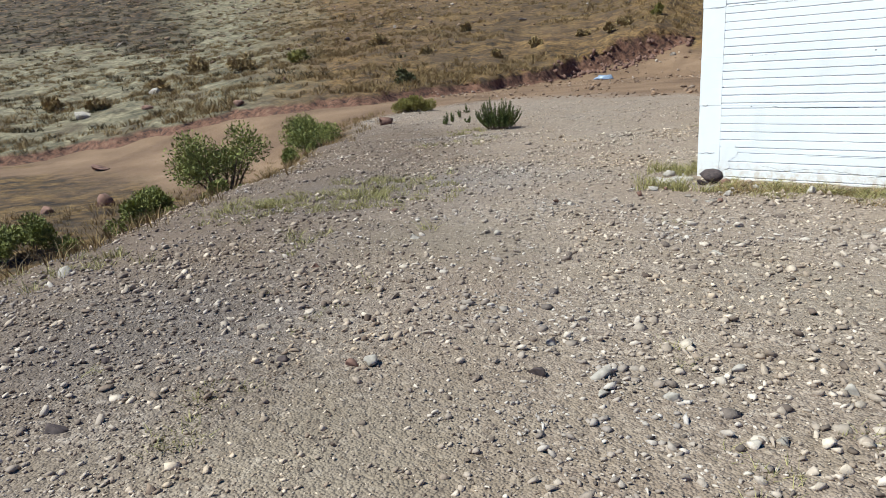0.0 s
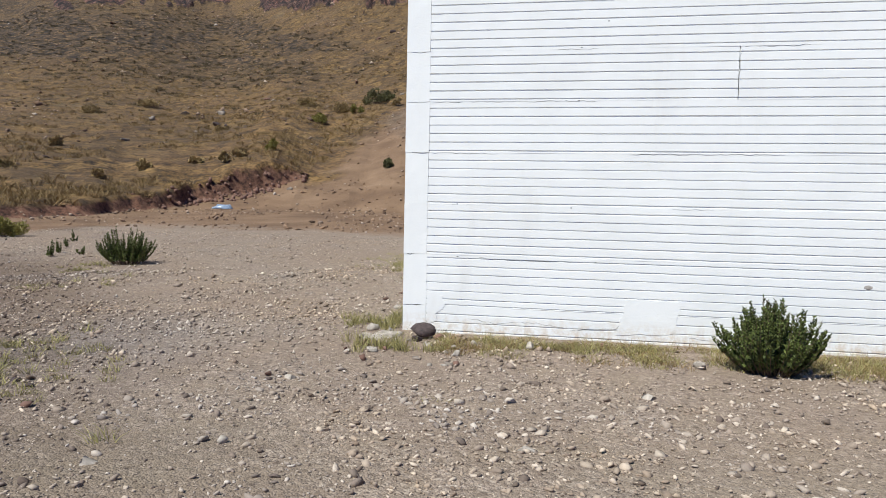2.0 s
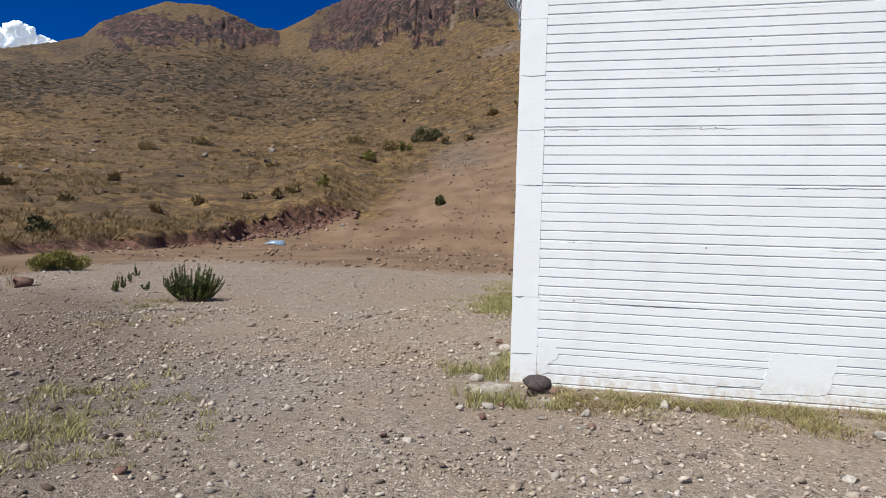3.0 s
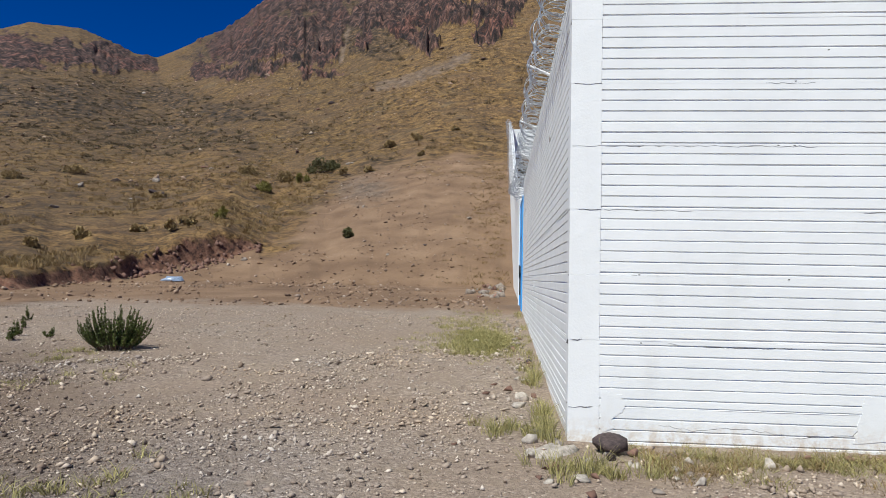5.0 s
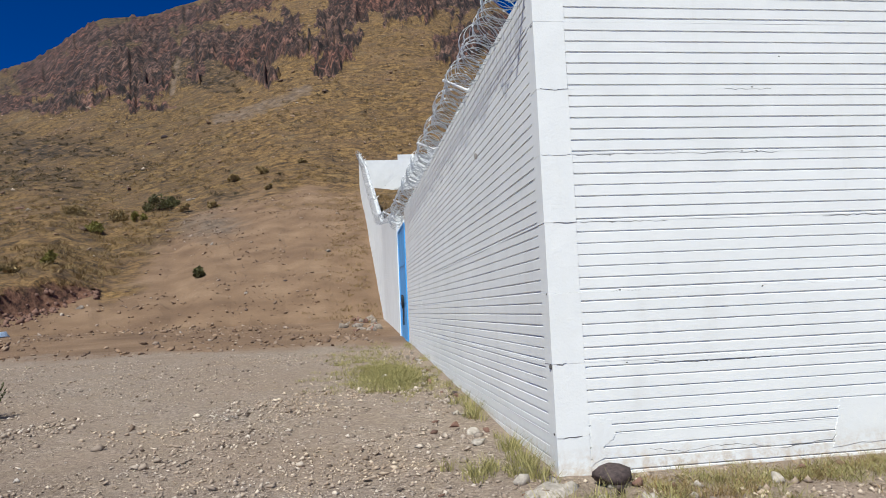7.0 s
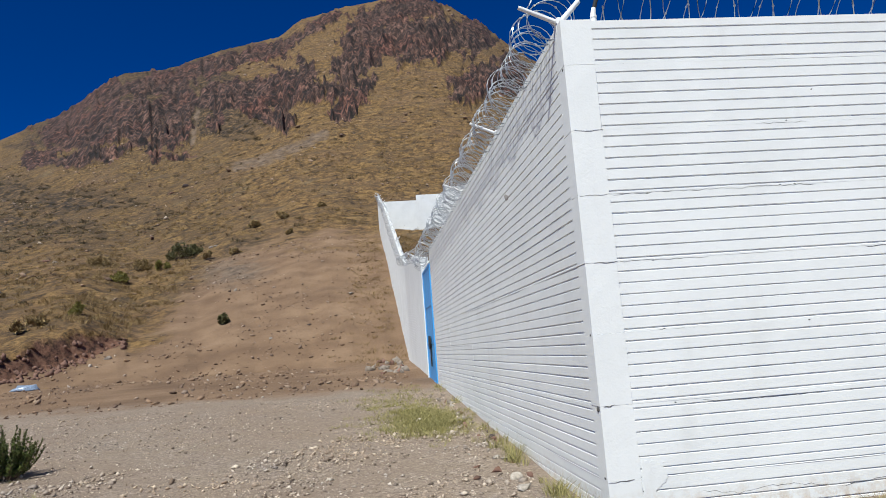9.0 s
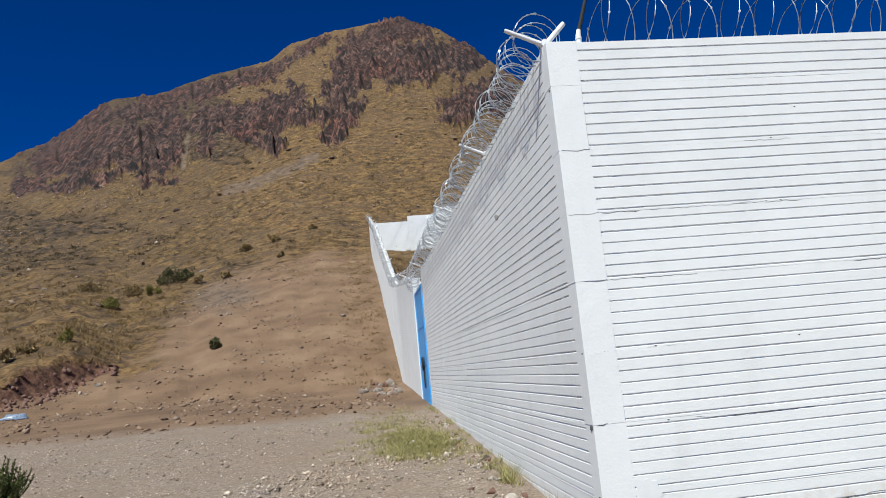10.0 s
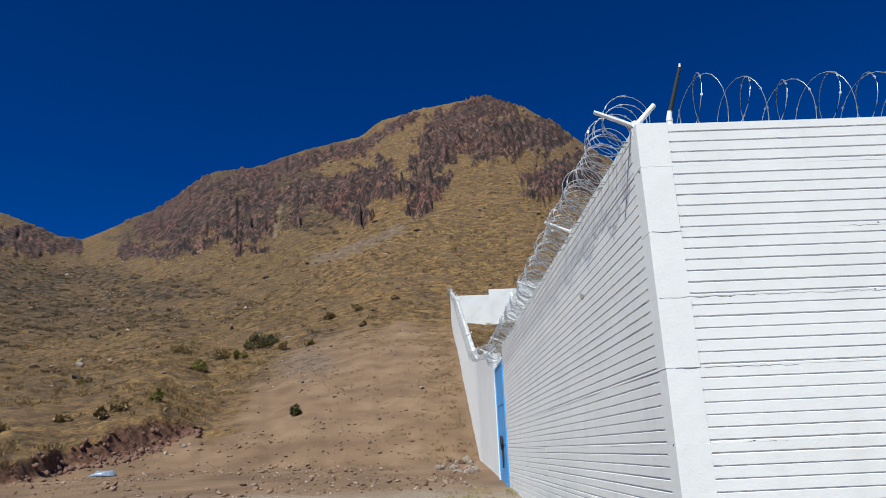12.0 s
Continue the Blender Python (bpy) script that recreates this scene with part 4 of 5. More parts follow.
sparse = [(rng.normal(x, s), rng.normal(y, s)) for x, y, s, n in ((-3.0, -3.3, 0.50, 75), (-3.6, -4.3, 0.45, 70),
                                                                   (-3.2, -1.9, 0.35, 18), (-4.0, -2.2, 0.3, 16), (-7.5, 4.3, 0.3, 14), (-7.1, 3.7, 0.2, 6), (-6.2, 2.2, 0.5, 12), (-2.9, -6.8, 0.3, 16), (-1.5, -5.2, 0.4, 9))
          for _ in range(n)]
tuft_field("grass", "scattered small grass tufts on the gravel", sparse, GREENISH, 30, 0.08, 0.13, 0.0035, 0.6, 4)
small = [(rng.normal(x, s), rng.normal(y, s)) for x, y, s, n in ((0.9, -7.67, 0.08, 10), (1.12, -8.01, 0.08, 14), (0.08, -7.94, 0.05, 6), (3.1, -6.9, 0.12, 9), (3.35, -6.3, 0.10, 8), (2.3, -5.9, 0.12, 8), (0.2, -6.4, 0.4, 12), (0.9, -2.9, 0.12, 5)) for _ in range(n)]
tuft_field("grass", "tiny grass tufts between the stones", small, GREENISH, 14, 0.045, 0.065, 0.0024, 0.8, 14)
verge = [(-0.3 - abs(rng.normal(0, 1.5)), rng.uniform(25, 62)) for _ in range(300)]
tuft_field("grass", "dry yellow grass beside the climbing wall", verge, DRY, 22, 0.28, 0.24, 0.009, 0.75, 15)
rim = []
while len(rim) < 900:
    x, y = rng.uniform(-16, -2.5), rng.uniform(-9, 9)
    if plain_height(np.array([x]), np.array([y]))[1][0] > rng.uniform(-0.3, 1.0):
        rim.append((x, y))
tuft_field("grass", "dry grass in the hollow", rim, DRY, 16, 0.12, 0.26, 0.006, 0.45, 5)

# the hillside's dry grass, thinning with distance
hill = []
while len(hill) < 9000:
    b = np.radians(rng.uniform(-80, 18, 20000))
    r = 27 + 130 * rng.uniform(0, 1, 20000) ** 1.25
    x, y = FORE[0] + np.sin(b) * r, FORE[1] + np.cos(b) * r
    _, k = land(x, y)
    keep = (k["gravel"] + k["earth"] * 1.15 + k["rock"] + k["spill"] < 0.25) & (k["scrub"] < rng.uniform(0.2, 0.9, 20000)) & (fbm(x * 0.16, y * 0.16, 4, 8) > rng.uniform(0.36, 0.56, 20000)) & ((x < -0.8) | (x > 1.2))
    hill += list(zip(x[keep], y[keep]))
hill = hill[:9000]
tuft_field("grass", "dry yellow bunch grass over the hillside", hill, DRY, 24, 0.30, 0.40, 0.016, 0.65, 6)
dim = []
while len(dim) < 4400:
    b = np.radians(rng.uniform(-80, 12, 8000))
    r = 30 + 190 * rng.uniform(0, 1, 8000) ** 0.9
    x, y = FORE[0] + np.sin(b) * r, FORE[1] + np.cos(b) * r
    _, k = land(x, y)
    keep = (k["gravel"] + k["earth"] * 1.1 + k["rock"] < 0.2) & ((k["scrub"] > 0.3) | (rng.uniform(0, 1, 8000) < 0.05 * (r > 75) + 0.018 + 0.14 * (np.degrees(b) < -50))) & ((x < -1) | (x > 1.5))
    dim += list(zip(x[keep], y[keep]))
tuft_field("scrub", "low dark scrub on the far slopes", dim[:3900], SCRUB, 30, 0.55, 0.45, 0.032, 0.95, 7)

# shrubs on the slope that stand out singly
for k, (b, r, w, t, leaf) in enumerate((
        (-13.8, 76, 3.6, 1.9, HILL_LEAF), (-12.9, 77, 2.0, 1.3, HILL_LEAF), (-16.7, 74, 2.3, 1.6, BROWN_LEAF), (-19.6, 78, 3.0, 1.3, BROWN_LEAF), (-15.2, 70, 1.6, 1.4, OLIVE_LEAF), (-18.2, 67, 2.4, 1.3, OLIVE_LEAF),
        (-11.9, 72, 1.2, 1.2, BROWN_LEAF), (-9.9, 70, 1.4, 0.9, BROWN_LEAF), (-11.1, 43, 0.75, 0.95, HILL_LEAF), (-8.4, 82, 1.7, 1.3, BROWN_LEAF), (-6.2, 82, 1.9, 1.2, BROWN_LEAF), (-3.0, 84, 1.2, 0.9, BROWN_LEAF),
        (-5.6, 72, 1.0, 0.8, BROWN_LEAF), (-21.0, 46, 1.1, 1.0, OLIVE_LEAF), (-23.5, 44, 1.2, 0.8, BROWN_LEAF), (-24.8, 43, 1.0, 0.9, BROWN_LEAF), (-27.0, 45, 1.2, 0.8, BROWN_LEAF), (-31.0, 42, 1.3, 0.8, BROWN_LEAF),
        (-26.0, 66, 1.8, 0.8, BROWN_LEAF), (-34.0, 38, 1.1, 0.7, BROWN_LEAF), (-37.5, 52, 1.4, 0.9, BROWN_LEAF), (-42.0, 30, 1.6, 1.0, HILL_LEAF), (-40.5, 40, 1.2, 0.7, BROWN_LEAF), (-45.0, 48, 2.0, 1.0, BROWN_LEAF),
        (-57.0, 46, 2.4, 1.6, BROWN_LEAF), (-60.5, 52, 2.2, 1.4, BROWN_LEAF), (-52.0, 44, 1.8, 1.3, OLIVE_LEAF), (-64.0, 44, 1.9, 1.1, BROWN_LEAF), (-69.0, 40, 1.8, 1.0, BROWN_LEAF), (-72.0, 46, 1.8, 1.2, BROWN_LEAF), (-36.0, 84, 3.0, 1.3, BROWN_LEAF), (-32.0, 92, 3.4, 1.4, BROWN_LEAF))):
    x, y = FORE[0] + math.sin(radians(b)) * r, FORE[1] + math.cos(radians(b)) * r
    bushy_shrub("hill_shrub", {id(HILL_LEAF): "dark green shrub on the dry hillside", id(BROWN_LEAF): "low brownish scrub bush on the dry hillside", id(OLIVE_LEAF): "yellow green shrub on the dry hillside"}[id(leaf)],
                x, y, w * 0.82, t * 0.85, 200 + k, leaf, int(420 + 270 * w), 0.12, "hillside shrubs", 0.15)


# ---- stones ----
ICO = bmesh.new()
bmesh.ops.create_icosphere(ICO, subdivisions=1, radius=1)
ICO_V = np.array([v.co[:] for v in ICO.verts])
ICO_F = np.array([[v.index for v in f.verts] for f in ICO.faces])
ICO.free()
ICO2 = bmesh.new()
bmesh.ops.create_icosphere(ICO2, subdivisions=2, radius=1)
ICO2_V = np.array([v.co[:] for v in ICO2.verts])
ICO2_F = np.array([[v.index for v in f.verts] for f in ICO2.faces])
ICO2.free()
_t = (1 + 5 ** 0.5) / 2
BASE_V = np.array([(-1, _t, 0), (1, _t, 0), (-1, -_t, 0), (1, -_t, 0), (0, -1, _t), (0, 1, _t), (0, -1, -_t), (0, 1, -_t), (_t, 0, -1), (_t, 0, 1), (-_t, 0, -1), (-_t, 0, 1)]) / 1.902
BASE_F = np.array([(0, 11, 5), (0, 5, 1), (0, 1, 7), (0, 7, 10), (0, 10, 11), (1, 5, 9), (5, 11, 4), (11, 10, 2), (10, 7, 6), (7, 1, 8), (3, 9, 4), (3, 4, 2), (3, 2, 6), (3, 6, 8), (3, 8, 9), (4, 9, 5), (2, 4, 11), (6, 2, 10), (8, 6, 7), (9, 8, 1)])


def rock_shape(v, rng, flat=0.6, chops=11, jag=0.03):
    """A stone: a ball with flats chopped off it and uneven axes."""
    for _ in range(chops):
        d = rng.normal(size=3)
        d /= np.linalg.norm(d)
        over = np.maximum(v @ d - rng.uniform(0.22, 0.66), 0)
        v = v - np.outer(over, d)
    v = v * (1 + rng.normal(0, jag, (len(v), 1)))
    v = v / np.abs(v).max() * [1.0, rng.uniform(0.55, 0.9), flat * rng.uniform(0.85, 1.2)]
    return v


def stone_thing(name, label, x, y, size, seed, material, flat=0.65, turn=None, fine=True, group="", lift=0.22, chops=11):
    rng = np.random.default_rng(seed)
    v = rock_shape(ICO2_V if fine else ICO_V, rng, flat, chops, 0.035 if fine else 0.11) * size
    ob = tagged(new(name, mesh_of(name, v, ICO2_F if fine else ICO_F, material)), label, "rock", group)
    ob.location = (x, y, height(x, y) + size * flat * lift)
    ob.rotation_euler = (rng.uniform(-0.2, 0.2), rng.uniform(-0.2, 0.2), rng.uniform(0, 6.28) if turn is None else turn)
    return ob


stone_thing("boulder", "dark rounded basalt rock at the wall corner", 0.33, -0.33, 0.185, 1, DARK_STONE, 0.72, 0.3, lift=0.42, chops=6)
for k, (x, y, s, m) in enumerate(((0.30, -0.58, 0.10, DARK_STONE), (0.22, -1.05, 0.09, DARK_STONE), (-0.35, -0.55, 0.10, PALE_STONE), (-0.22, -0.95, 0.11, RED_STONE), (0.0, -1.25, 0.10, PALE_STONE), (-0.1, -0.2, 0.12, PALE_STONE),
                                  (0.48, -0.75, 0.09, PALE_STONE), (1.55, -0.6, 0.13, PALE_STONE), (2.0, -0.25, 0.12, RED_STONE), (2.35, -0.25, 0.10, RED_STONE), (3.25, -1.15, 0.12, PALE_STONE), (0.85, -1.2, 0.08, PALE_STONE),
                                  (-0.35, 2.0, 0.13, PALE_STONE), (-0.5, 2.4, 0.10, RED_STONE), (-0.3, 3.0, 0.12, PALE_STONE), (-0.2, 4.6, 0.13, DARK_STONE), (-1.1, 6.9, 0.13, PALE_STONE), (-0.4, 5.8, 0.12, RED_STONE))):
    stone_thing("rock", {id(DARK_STONE): "dark rough stone near the wall", id(PALE_STONE): "pale rough stone near the wall", id(RED_STONE): "reddish rough stone near the wall"}[id(m)], x, y, s * 0.85, 10 + k, m, 0.65, group="stones by the wall")
for k, (x, y, s, m) in enumerate(((1.94, -6.54, 0.085, DARK_STONE), (2.2, -6.36, 0.105, PALE_STONE), (2.31, -6.56, 0.07, PALE_STONE), (2.58, -6.43, 0.075, PALE_STONE), (0.78, -7.2, 0.07, DARK_STONE), (1.12, -7.02, 0.07, RED_STONE),
                                  (1.2, -6.95, 0.075, PALE_STONE), (-0.02, -7.81, 0.055, DARK_STONE), (3.16, -5.91, 0.08, PALE_STONE), (3.0, -6.62, 0.075, PALE_STONE), (3.08, -6.55, 0.07, PALE_STONE), (-0.68, -5.85, 0.07, RED_STONE),
                                  (0.62, -8.29, 0.07, DARK_STONE), (1.76, -6.15, 0.075, PALE_STONE), (2.7, -5.94, 0.06, PALE_STONE), (-2.63, -7.02, 0.17, PALE_STONE), (-0.37, -2.5, 0.09, PALE_STONE), (2.64, -2.38, 0.09, PALE_STONE),
                                  (-0.61, -2.46, 0.08, RED_STONE), (-2.5, -3.2, 0.11, DARK_STONE), (-2.3, -3.3, 0.09, DARK_STONE), (1.76, -3.84, 0.09, PALE_STONE), (-0.15, -4.17, 0.07, PALE_STONE), (-0.71, -4.67, 0.08, PALE_STONE), (-1.9, -3.79, 0.09, RED_STONE))):
    stone_thing("rock", {id(DARK_STONE): "dark loose stone on the gravel", id(PALE_STONE): "pale loose stone on the gravel", id(RED_STONE): "reddish loose stone on the gravel"}[id(m)], x, y, s * 0.85, 60 + k, m, 0.6, group="stones on the gravel")
for k, (x, y, s, m) in enumerate(((-37.6, 7.0, 0.75, PALE_STONE), (-16.0, -2.7, 0.38, RED_STONE), (-15.6, -1.5, 0.36, RED_STONE), (-40.0, 12.5, 0.55, PALE_STONE), (-30.0, 15.0, 0.4, RED_STONE), (-12.0, 5.6, 0.3, RED_STONE),
                                  (-22.0, 5.0, 0.35, RED_STONE), (-19.0, 3.0, 0.3, RED_STONE), (-24.0, 2.0, 0.4, RED_STONE), (-34.0, 9.0, 0.4, RED_STONE), (-26.0, 9.5, 0.35, RED_STONE))):
    stone_thing("boulder", {id(PALE_STONE): "large pale boulder beside the track", id(RED_STONE): "reddish boulder beside the track"}[id(m)], x, y, s, 120 + k, m, 0.7, group="boulders by the track")
rng = np.random.default_rng(31)
for k in range(44):
    x, y = -0.14 - abs(rng.normal(0, 0.32)), rng.uniform(-0.6, 11.0)
    stone_thing("rock", "rough stone at the foot of the side wall", x, y, rng.uniform(0.035, 0.11), 500 + k, [SLOPE_STONE, RED_STONE, PALE_STONE, SLOPE_STONE][k % 4], 0.65, group="stones by the side wall", fine=False)
for k in range(26):
    x, y = rng.uniform(-0.5, 1.0), rng.uniform(-1.7, -0.35)
    stone_thing("rock", "rough stone before the wall corner", x, y, rng.uniform(0.03, 0.085), 560 + k, [SLOPE_STONE, PALE_STONE, RED_STONE][k % 3], 0.65, group="stones by the wall corner", fine=False)
v = rock_shape(ICO2_V, rng, 0.28, 5) * 0.30
v[:, 2] += 0.03 * np.sin(v[:, 0] * 23) * np.cos(v[:, 1] * 19)
mound = tagged(new("spilled_mortar", mesh_of("spilled_mortar", v, ICO2_F, PALE_STONE)), "flat pale heap of spilled mortar at the column foot", "mortar heap")
mound.location = (-0.12, -0.42, height(-0.12, -0.42) + 0.0)
# rocks lying on the slope, and the slab beside the shrub
for k, (b, r, s, m) in enumerate(((-11.6, 77, 0.75, SLOPE_STONE), (-26.4, 70, 0.7, DARK_STONE), (-25.8, 69, 0.6, DARK_STONE), (-28.0, 66, 0.45, SLOPE_STONE), (-26.3, 80, 0.7, SLOPE_STONE), (-22.5, 86, 0.6, SLOPE_STONE), (-29.2, 84, 0.8, SLOPE_STONE),
                                  (-19.0, 40, 0.35, SLOPE_STONE), (-23.0, 90, 0.6, RED_STONE), (-31.5, 76, 0.6, SLOPE_STONE), (-1.0, 45, 0.35, SLOPE_STONE), (-4.5, 40, 0.22, DARK_STONE), (-10.0, 52, 0.3, SLOPE_STONE), (-7.5, 38, 0.2, SLOPE_STONE), (-33.0, 58, 0.4, SLOPE_STONE),
                                  (-38.0, 46, 0.35, DARK_STONE), (-44.0, 60, 0.4, SLOPE_STONE), (-51.5, 50, 0.5, DARK_STONE), (-48.0, 55, 0.4, DARK_STONE), (-16.0, 95, 0.6, RED_STONE), (-14.5, 120, 0.9, RED_STONE), (-13.5, 121, 0.8, DARK_STONE))):
    x, y = FORE[0] + math.sin(radians(b)) * r, FORE[1] + math.cos(radians(b)) * r
    stone_thing("boulder", {id(DARK_STONE): "dark rock lying on the dry slope", id(SLOPE_STONE): "pale rock lying on the dry slope", id(RED_STONE): "reddish rock lying on the dry slope"}[id(m)], x, y, s, 160 + k, m, 0.55, group="rocks on the slope")
rng = np.random.default_rng(5)
for k in range(34):
    x, y = -0.5 - abs(rng.normal(0, 0.7)), rng.uniform(19.5, 27)
    stone_thing("rubble_stone", "rough brown rubble stone against the wall", x, y, rng.uniform(0.10, 0.32), 300 + k, [SLOPE_STONE, RED_STONE, SLOPE_STONE][k % 3], 0.7, group="rubble by the wall", fine=False)
# clods broken out of the cut bank above the track
for k in range(150):
    b = min(max(rng.normal(-23.5, 3.2), -34), -18)
    toe = np.interp(b, [-35, -27, -20], [30, 36, 35]) + np.interp(b, [-34, -28, -22.5, -19], [0, 0.8, 4.0, 7.0]) + rng.uniform(-0.8, 1.1)
    x, y = FORE[0] + math.sin(radians(b)) * toe, FORE[1] + math.cos(radians(b)) * toe
    stone_thing("earth_clod", "dark red clod broken from the earth bank", x, y, rng.uniform(0.07, 0.28), 700 + k, RED_STONE, 0.8, chops=5, group="clods of the bank", fine=False)

# turf hanging over the top of the cut bank
n = 110
bb = np.radians(np.clip(rng.normal(-26, 6.5, n), -45, -18.3))
deg = np.degrees(bb)
toe = np.interp(deg, [-46, -35, -27, -20, -10], [25, 30, 36, 35, 33]) + 2.2 * (fbm(deg * 0.35, deg * 0, 3, 21) - 0.5)
lip = toe + np.interp(deg, [-34, -28, -22.5, -19, -16], [0, 0.8, 4.0, 7.0, 9.0])
sods = []
for a, q in zip(bb, lip):
    v = rock_shape(ICO_V, rng, 0.30, 6) * rng.uniform(0.07, 0.17)
    h = height(FORE[0] + math.sin(a) * (q + 0.85), FORE[1] + math.cos(a) * (q + 0.85))
    q += rng.uniform(0.75, 1.20)
    sods.append((v + [FORE[0] + math.sin(a) * q, FORE[1] + math.cos(a) * q, h - 0.03], ICO_F))
v, f = join(sods)
tagged(part("turf", mesh_of("turf", v, f, GROUND), GROUND, ground), "broken turf along the top of the bank", kind="stuff")

# a crumpled plastic bag on the track
rng = np.random.default_rng(8)
v = ICO2_V * [0.62, 0.34, 0.17]
v = v * (1 + 0.35 * (rng.uniform(-1, 1, (len(v), 1))))
v[:, 2] = np.maximum(v[:, 2], -0.06)
bag = tagged(new("plastic_bag", mesh_of("plastic_bag", v, ICO2_F, PLASTIC)), "crumpled blue grey plastic bag on the earth track", "plastic bag")
bag.location = (-16.6, 26.9, height(-16.6, 26.9) + 0.06)
bag.rotation_euler = (0, 0, 0.2)

# a white cloud behind the far shoulder
cl = bmesh.new()
rng = np.random.default_rng(12)
for k in range(34):
    b = radians(-47.4 + rng.uniform(-4.5, 4.6))
    e = radians(12.0 + rng.uniform(0, 1.9))
    s = rng.uniform(11, 21) * (1.0 if b < radians(-44.8) else 0.7)
    e = min(e, radians(13.62 - 0.62 * max(math.degrees(b) + 44.8, 0) - 0.1 * max(-46.5 - math.degrees(b), 0)))
    c = Vector((math.sin(b) * math.cos(e), math.cos(b) * math.cos(e), math.sin(e))) * 1500
    bmesh.ops.create_icosphere(cl, subdivisions=3, radius=s, matrix=Matrix.Translation(c))
for v in cl.verts:
    v.co += Vector(noise.noise_vector(v.co * 0.07)) * 7.0 + Vector(noise.noise_vector(v.co * 0.25)) * 2.2
tagged(new("backdrop_cloud", to_mesh("backdrop_cloud", cl, CLOUD, True)), "white heaped cloud behind the ridge", "cloud", kind="structure")

# ---- loose gravel last: the stones one can pick out, then the rest ----
rng = np.random.default_rng(99)
N = 165000
rad = 15.5 * rng.uniform(0.0, 1, N) ** 0.72
ang = rng.uniform(-1.75, 1.2, N)
px, py = 2.0 + np.sin(ang) * rad, -9.0 + np.cos(ang) * rad
far_n = 42000
rad = np.concatenate([rad, np.full(far_n, 19.0)])
px, py = np.concatenate([px, rng.uniform(-15, -0.15, far_n)]), np.concatenate([py, rng.uniform(-1.5, 12.5, far_n)])
N += far_n
_, edge = plain_height(px, py)
ok = (edge < 0.7) & ~((px > -0.12) & (py > -0.12)) & ~((px > 0.2) & (py > -0.9) & (rng.uniform(0, 1, N) < 0.6))
ok &= fbm(px * 0.7, py * 0.7, 3, 15) + 0.10 * (edge > -2.5) > rng.uniform(0.22, 0.56, N)
px, py, rad = px[ok], py[ok], rad[ok]
dusty = land(px, py)[1]["dust"]
size = np.clip(rng.lognormal(math.log(0.0072), 0.62, len(px)), 0.0035, 0.042) * np.where(rad > 18, 1.7, 1 + 0.10 * rad) * (1 - 0.4 * np.clip(dusty, 0, 1))
size = np.where(rng.uniform(0, 1, len(px)) < 0.045 * (fbm(px * 0.9, py * 0.9, 3, 25) > 0.46) * (rad > 2.5) * (rad < 18), rng.triangular(0.020, 0.022, 0.060, len(px)), size)
pz = land(px, py)[0]
order = np.argsort(-size * (np.hypot(px - 1.5, py + 6.0) < 4.0))
shapes = []
for k in range(10):
    shapes.append(mesh_of("stone", rock_shape(BASE_V, rng, 0.50, 4, 0.20), BASE_F, STONE))
for n, i in enumerate(order[:290]):
    ob = new("stone", shapes[n % 10])
    ob.parent = ground
    ob.location = (px[i], py[i], pz[i] + size[i] * 0.12)
    ob.rotation_euler = (rng.uniform(-0.4, 0.4), rng.uniform(-0.4, 0.4), rng.uniform(0, 6.28))
    ob.scale = (size[i],) * 3
rest = order[290:]
OCT_V = np.array([(1, 0, 0), (-1, 0, 0), (0, 1, 0), (0, -1, 0), (0, 0, 1), (0, 0, -1)], float)
OCT_F = np.array([(0, 2, 4), (2, 1, 4), (1, 3, 4), (3, 0, 4), (2, 0, 5), (1, 2, 5), (3, 1, 5), (0, 3, 5)])


def scatter(which, base_v, base_f):
    """Many stones of a few shapes, turned and tilted, as one mesh."""
    m = len(which)
    kinds = np.stack([rock_shape(base_v, rng, 0.52, 4, 0.20) for _ in range(24)])
    pick = kinds[rng.integers(0, 24, m)]
    a = rng.uniform(0, 2 * np.pi, m)
    ca, sa = np.cos(a)[:, None], np.sin(a)[:, None]
    zz = pick[:, :, 2] + rng.normal(0, 0.3, (m, 1)) * pick[:, :, 0]
    vv = np.stack([pick[:, :, 0] * ca - pick[:, :, 1] * sa, pick[:, :, 0] * sa + pick[:, :, 1] * ca, zz], -1) * size[which][:, None, None]
    vv += np.column_stack([px[which], py[which], pz[which] + size[which] * 0.2])[:, None]
    return vv.reshape(-1, 3), (base_f[None] + (np.arange(m) * len(base_v))[:, None, None]).reshape(-1, 3)


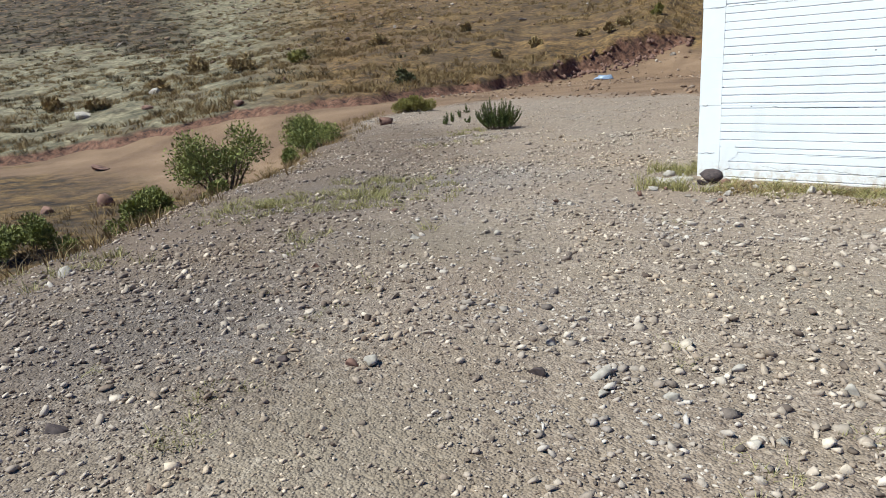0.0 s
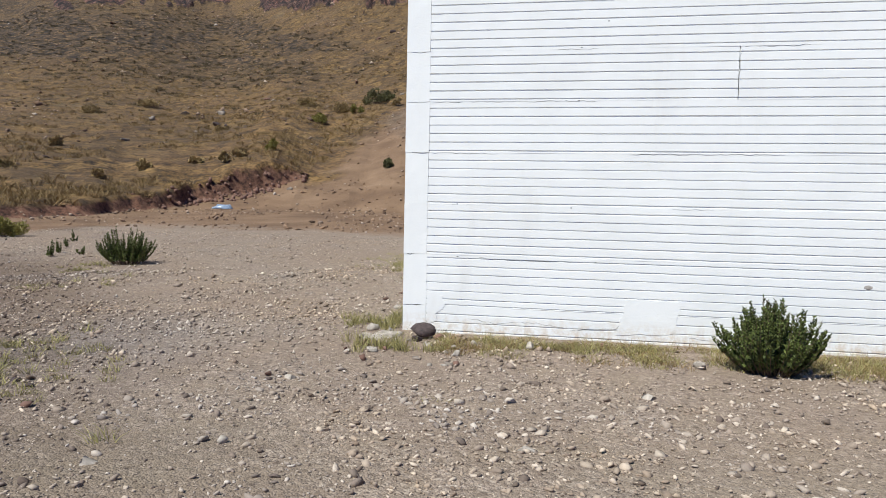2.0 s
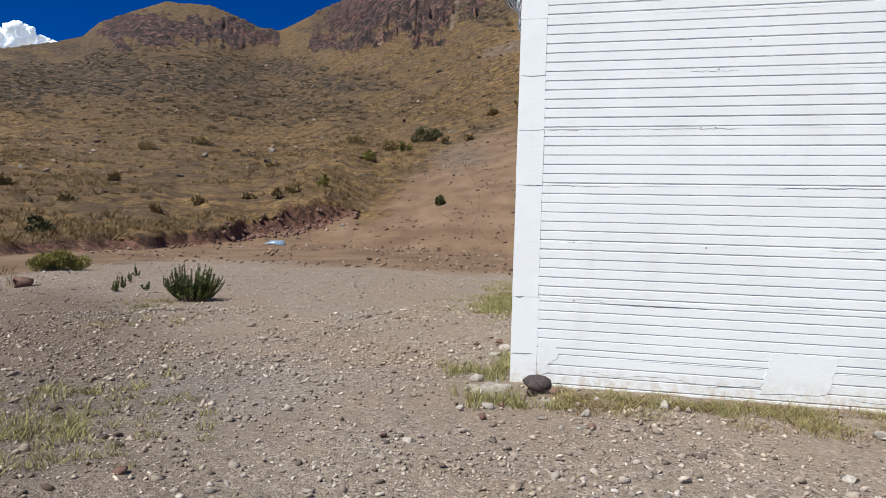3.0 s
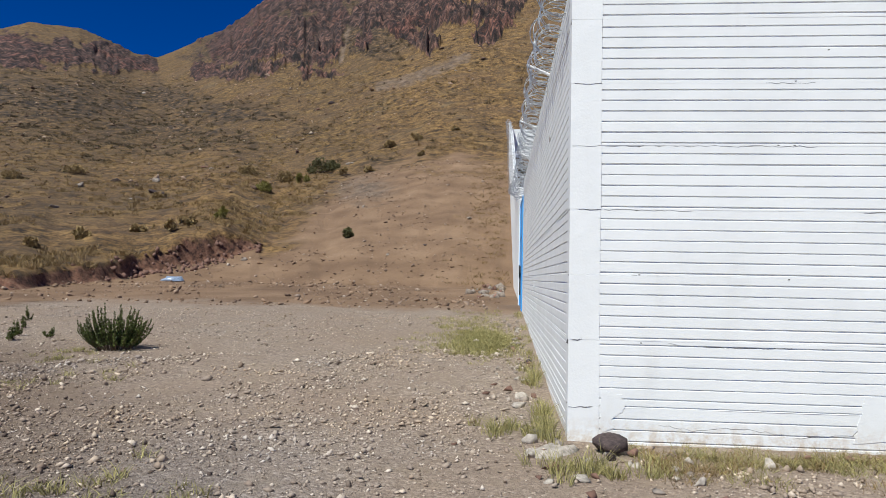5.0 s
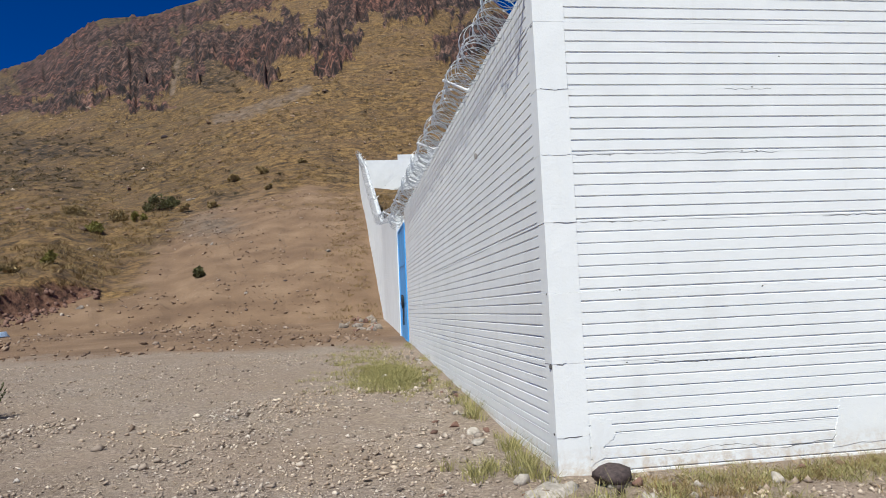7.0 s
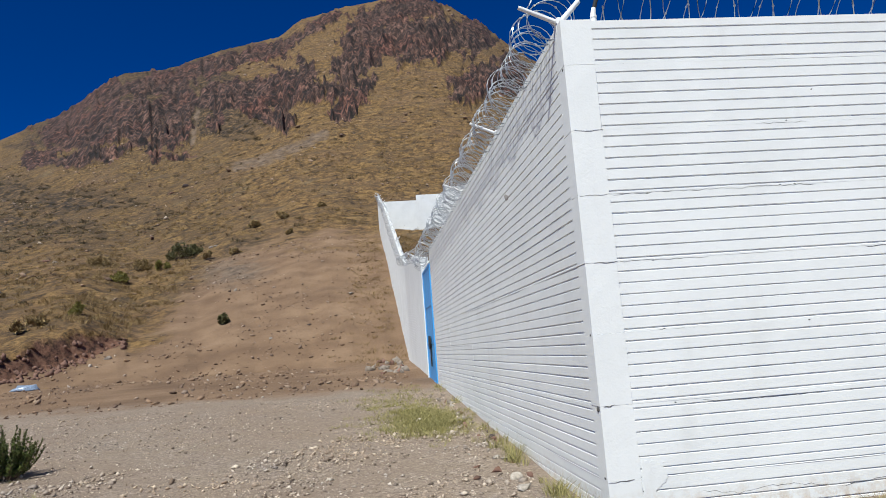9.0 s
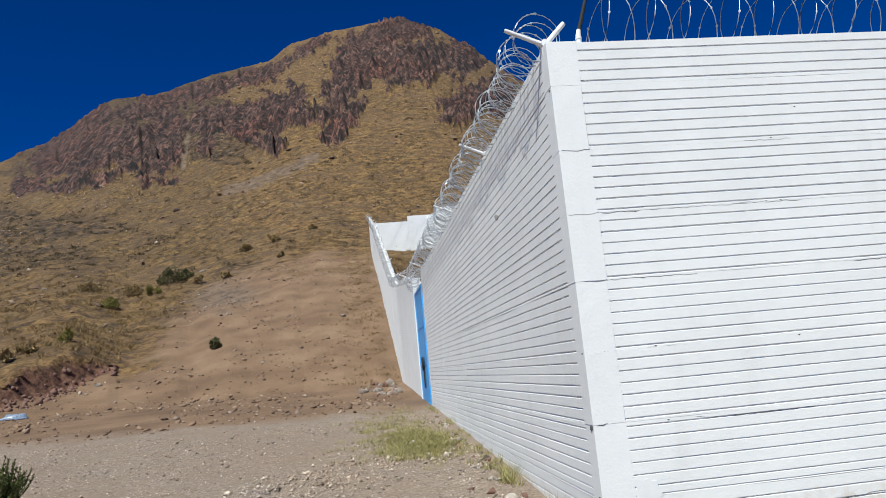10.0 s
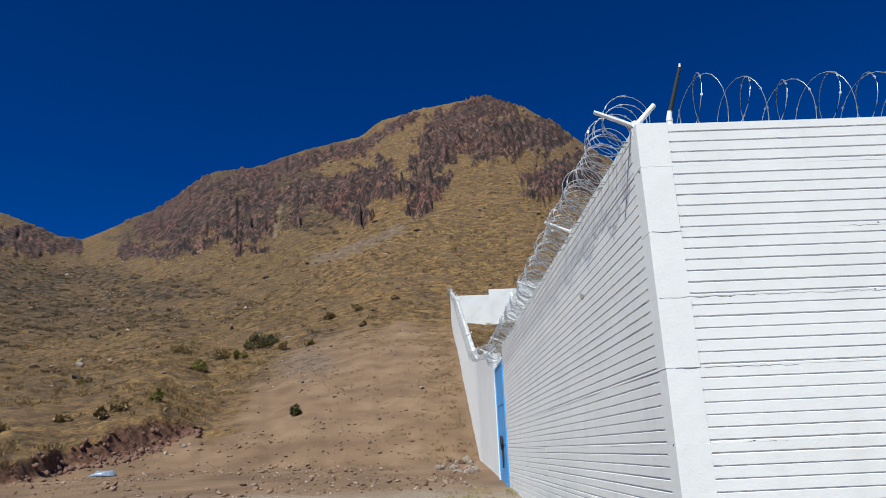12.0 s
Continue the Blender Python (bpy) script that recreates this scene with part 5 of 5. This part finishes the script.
close = np.hypot(px[rest] - 1.5, py[rest] + 7.0) < 4.6
dull = land(px[rest], py[rest])[1]["coarse"] > rng.uniform(0.05, 0.9, len(rest))
for name, some, material, label in (("gravel", ~dull, GRAVEL, "loose grey and pinkish gravel"), ("dark_gravel", dull, DARK_GRAVEL, "coarser dark brown gravel near the hollow")):
    v, f = join([scatter(rest[close & some], BASE_V, BASE_F), scatter(rest[~close & some], OCT_V, OCT_F)])
    tagged(part(name, mesh_of(name, v, f, material), material, ground), label, kind="stuff")


# pebbles strewn over the bare slope and the track
n = 13000
sx, sy = rng.uniform(-24, -0.6, n), rng.uniform(14, 62, n)
_, kinds_at = land(sx, sy)
ok = (kinds_at["earth"] + kinds_at["spill"] * 1.5 > 0.4) & (fbm(sx * 0.3, sy * 0.3, 3, 19) > rng.uniform(0.3, 0.7, n))
px, py = sx[ok], sy[ok]
pz = land(px, py)[0]
size = np.clip(rng.lognormal(math.log(0.046), 0.6, len(px)), 0.018, 0.2)
v, f = scatter(np.arange(len(px)), BASE_V, BASE_F)
tagged(part("pebbles", mesh_of("pebbles", v, f, PEBBLE), PEBBLE, ground), "small stones strewn on the bare slope", kind="stuff")

# broken rock strewn over the far hillside
n = 16000
bb, rr = np.radians(rng.uniform(-72, 16, n)), 50 + 190 * rng.uniform(0, 1, n) ** 0.8
sx, sy = FORE[0] + np.sin(bb) * rr, FORE[1] + np.cos(bb) * rr
_, kinds_at = land(sx, sy)
ok = (fbm(sx * 0.06, sy * 0.06, 4, 23) > rng.uniform(0.35, 0.75, n)) & ((sx < -0.6) | (sx > 1.0)) & (kinds_at["rock"] < 0.6) & (kinds_at["scrub"] < rng.uniform(0.45, 1.3, n))
px, py = sx[ok], sy[ok]
pz = land(px, py)[0]
size = np.clip(rng.lognormal(math.log(0.17), 0.5, len(px)), 0.07, 0.9) * (0.6 + np.hypot(px, py) / 160)
v, f = scatter(np.arange(len(px)), OCT_V, OCT_F)
tagged(part("rubble", mesh_of("rubble", v, f, PEBBLE), PEBBLE, ground), "broken rock strewn over the hillside", kind="stuff")
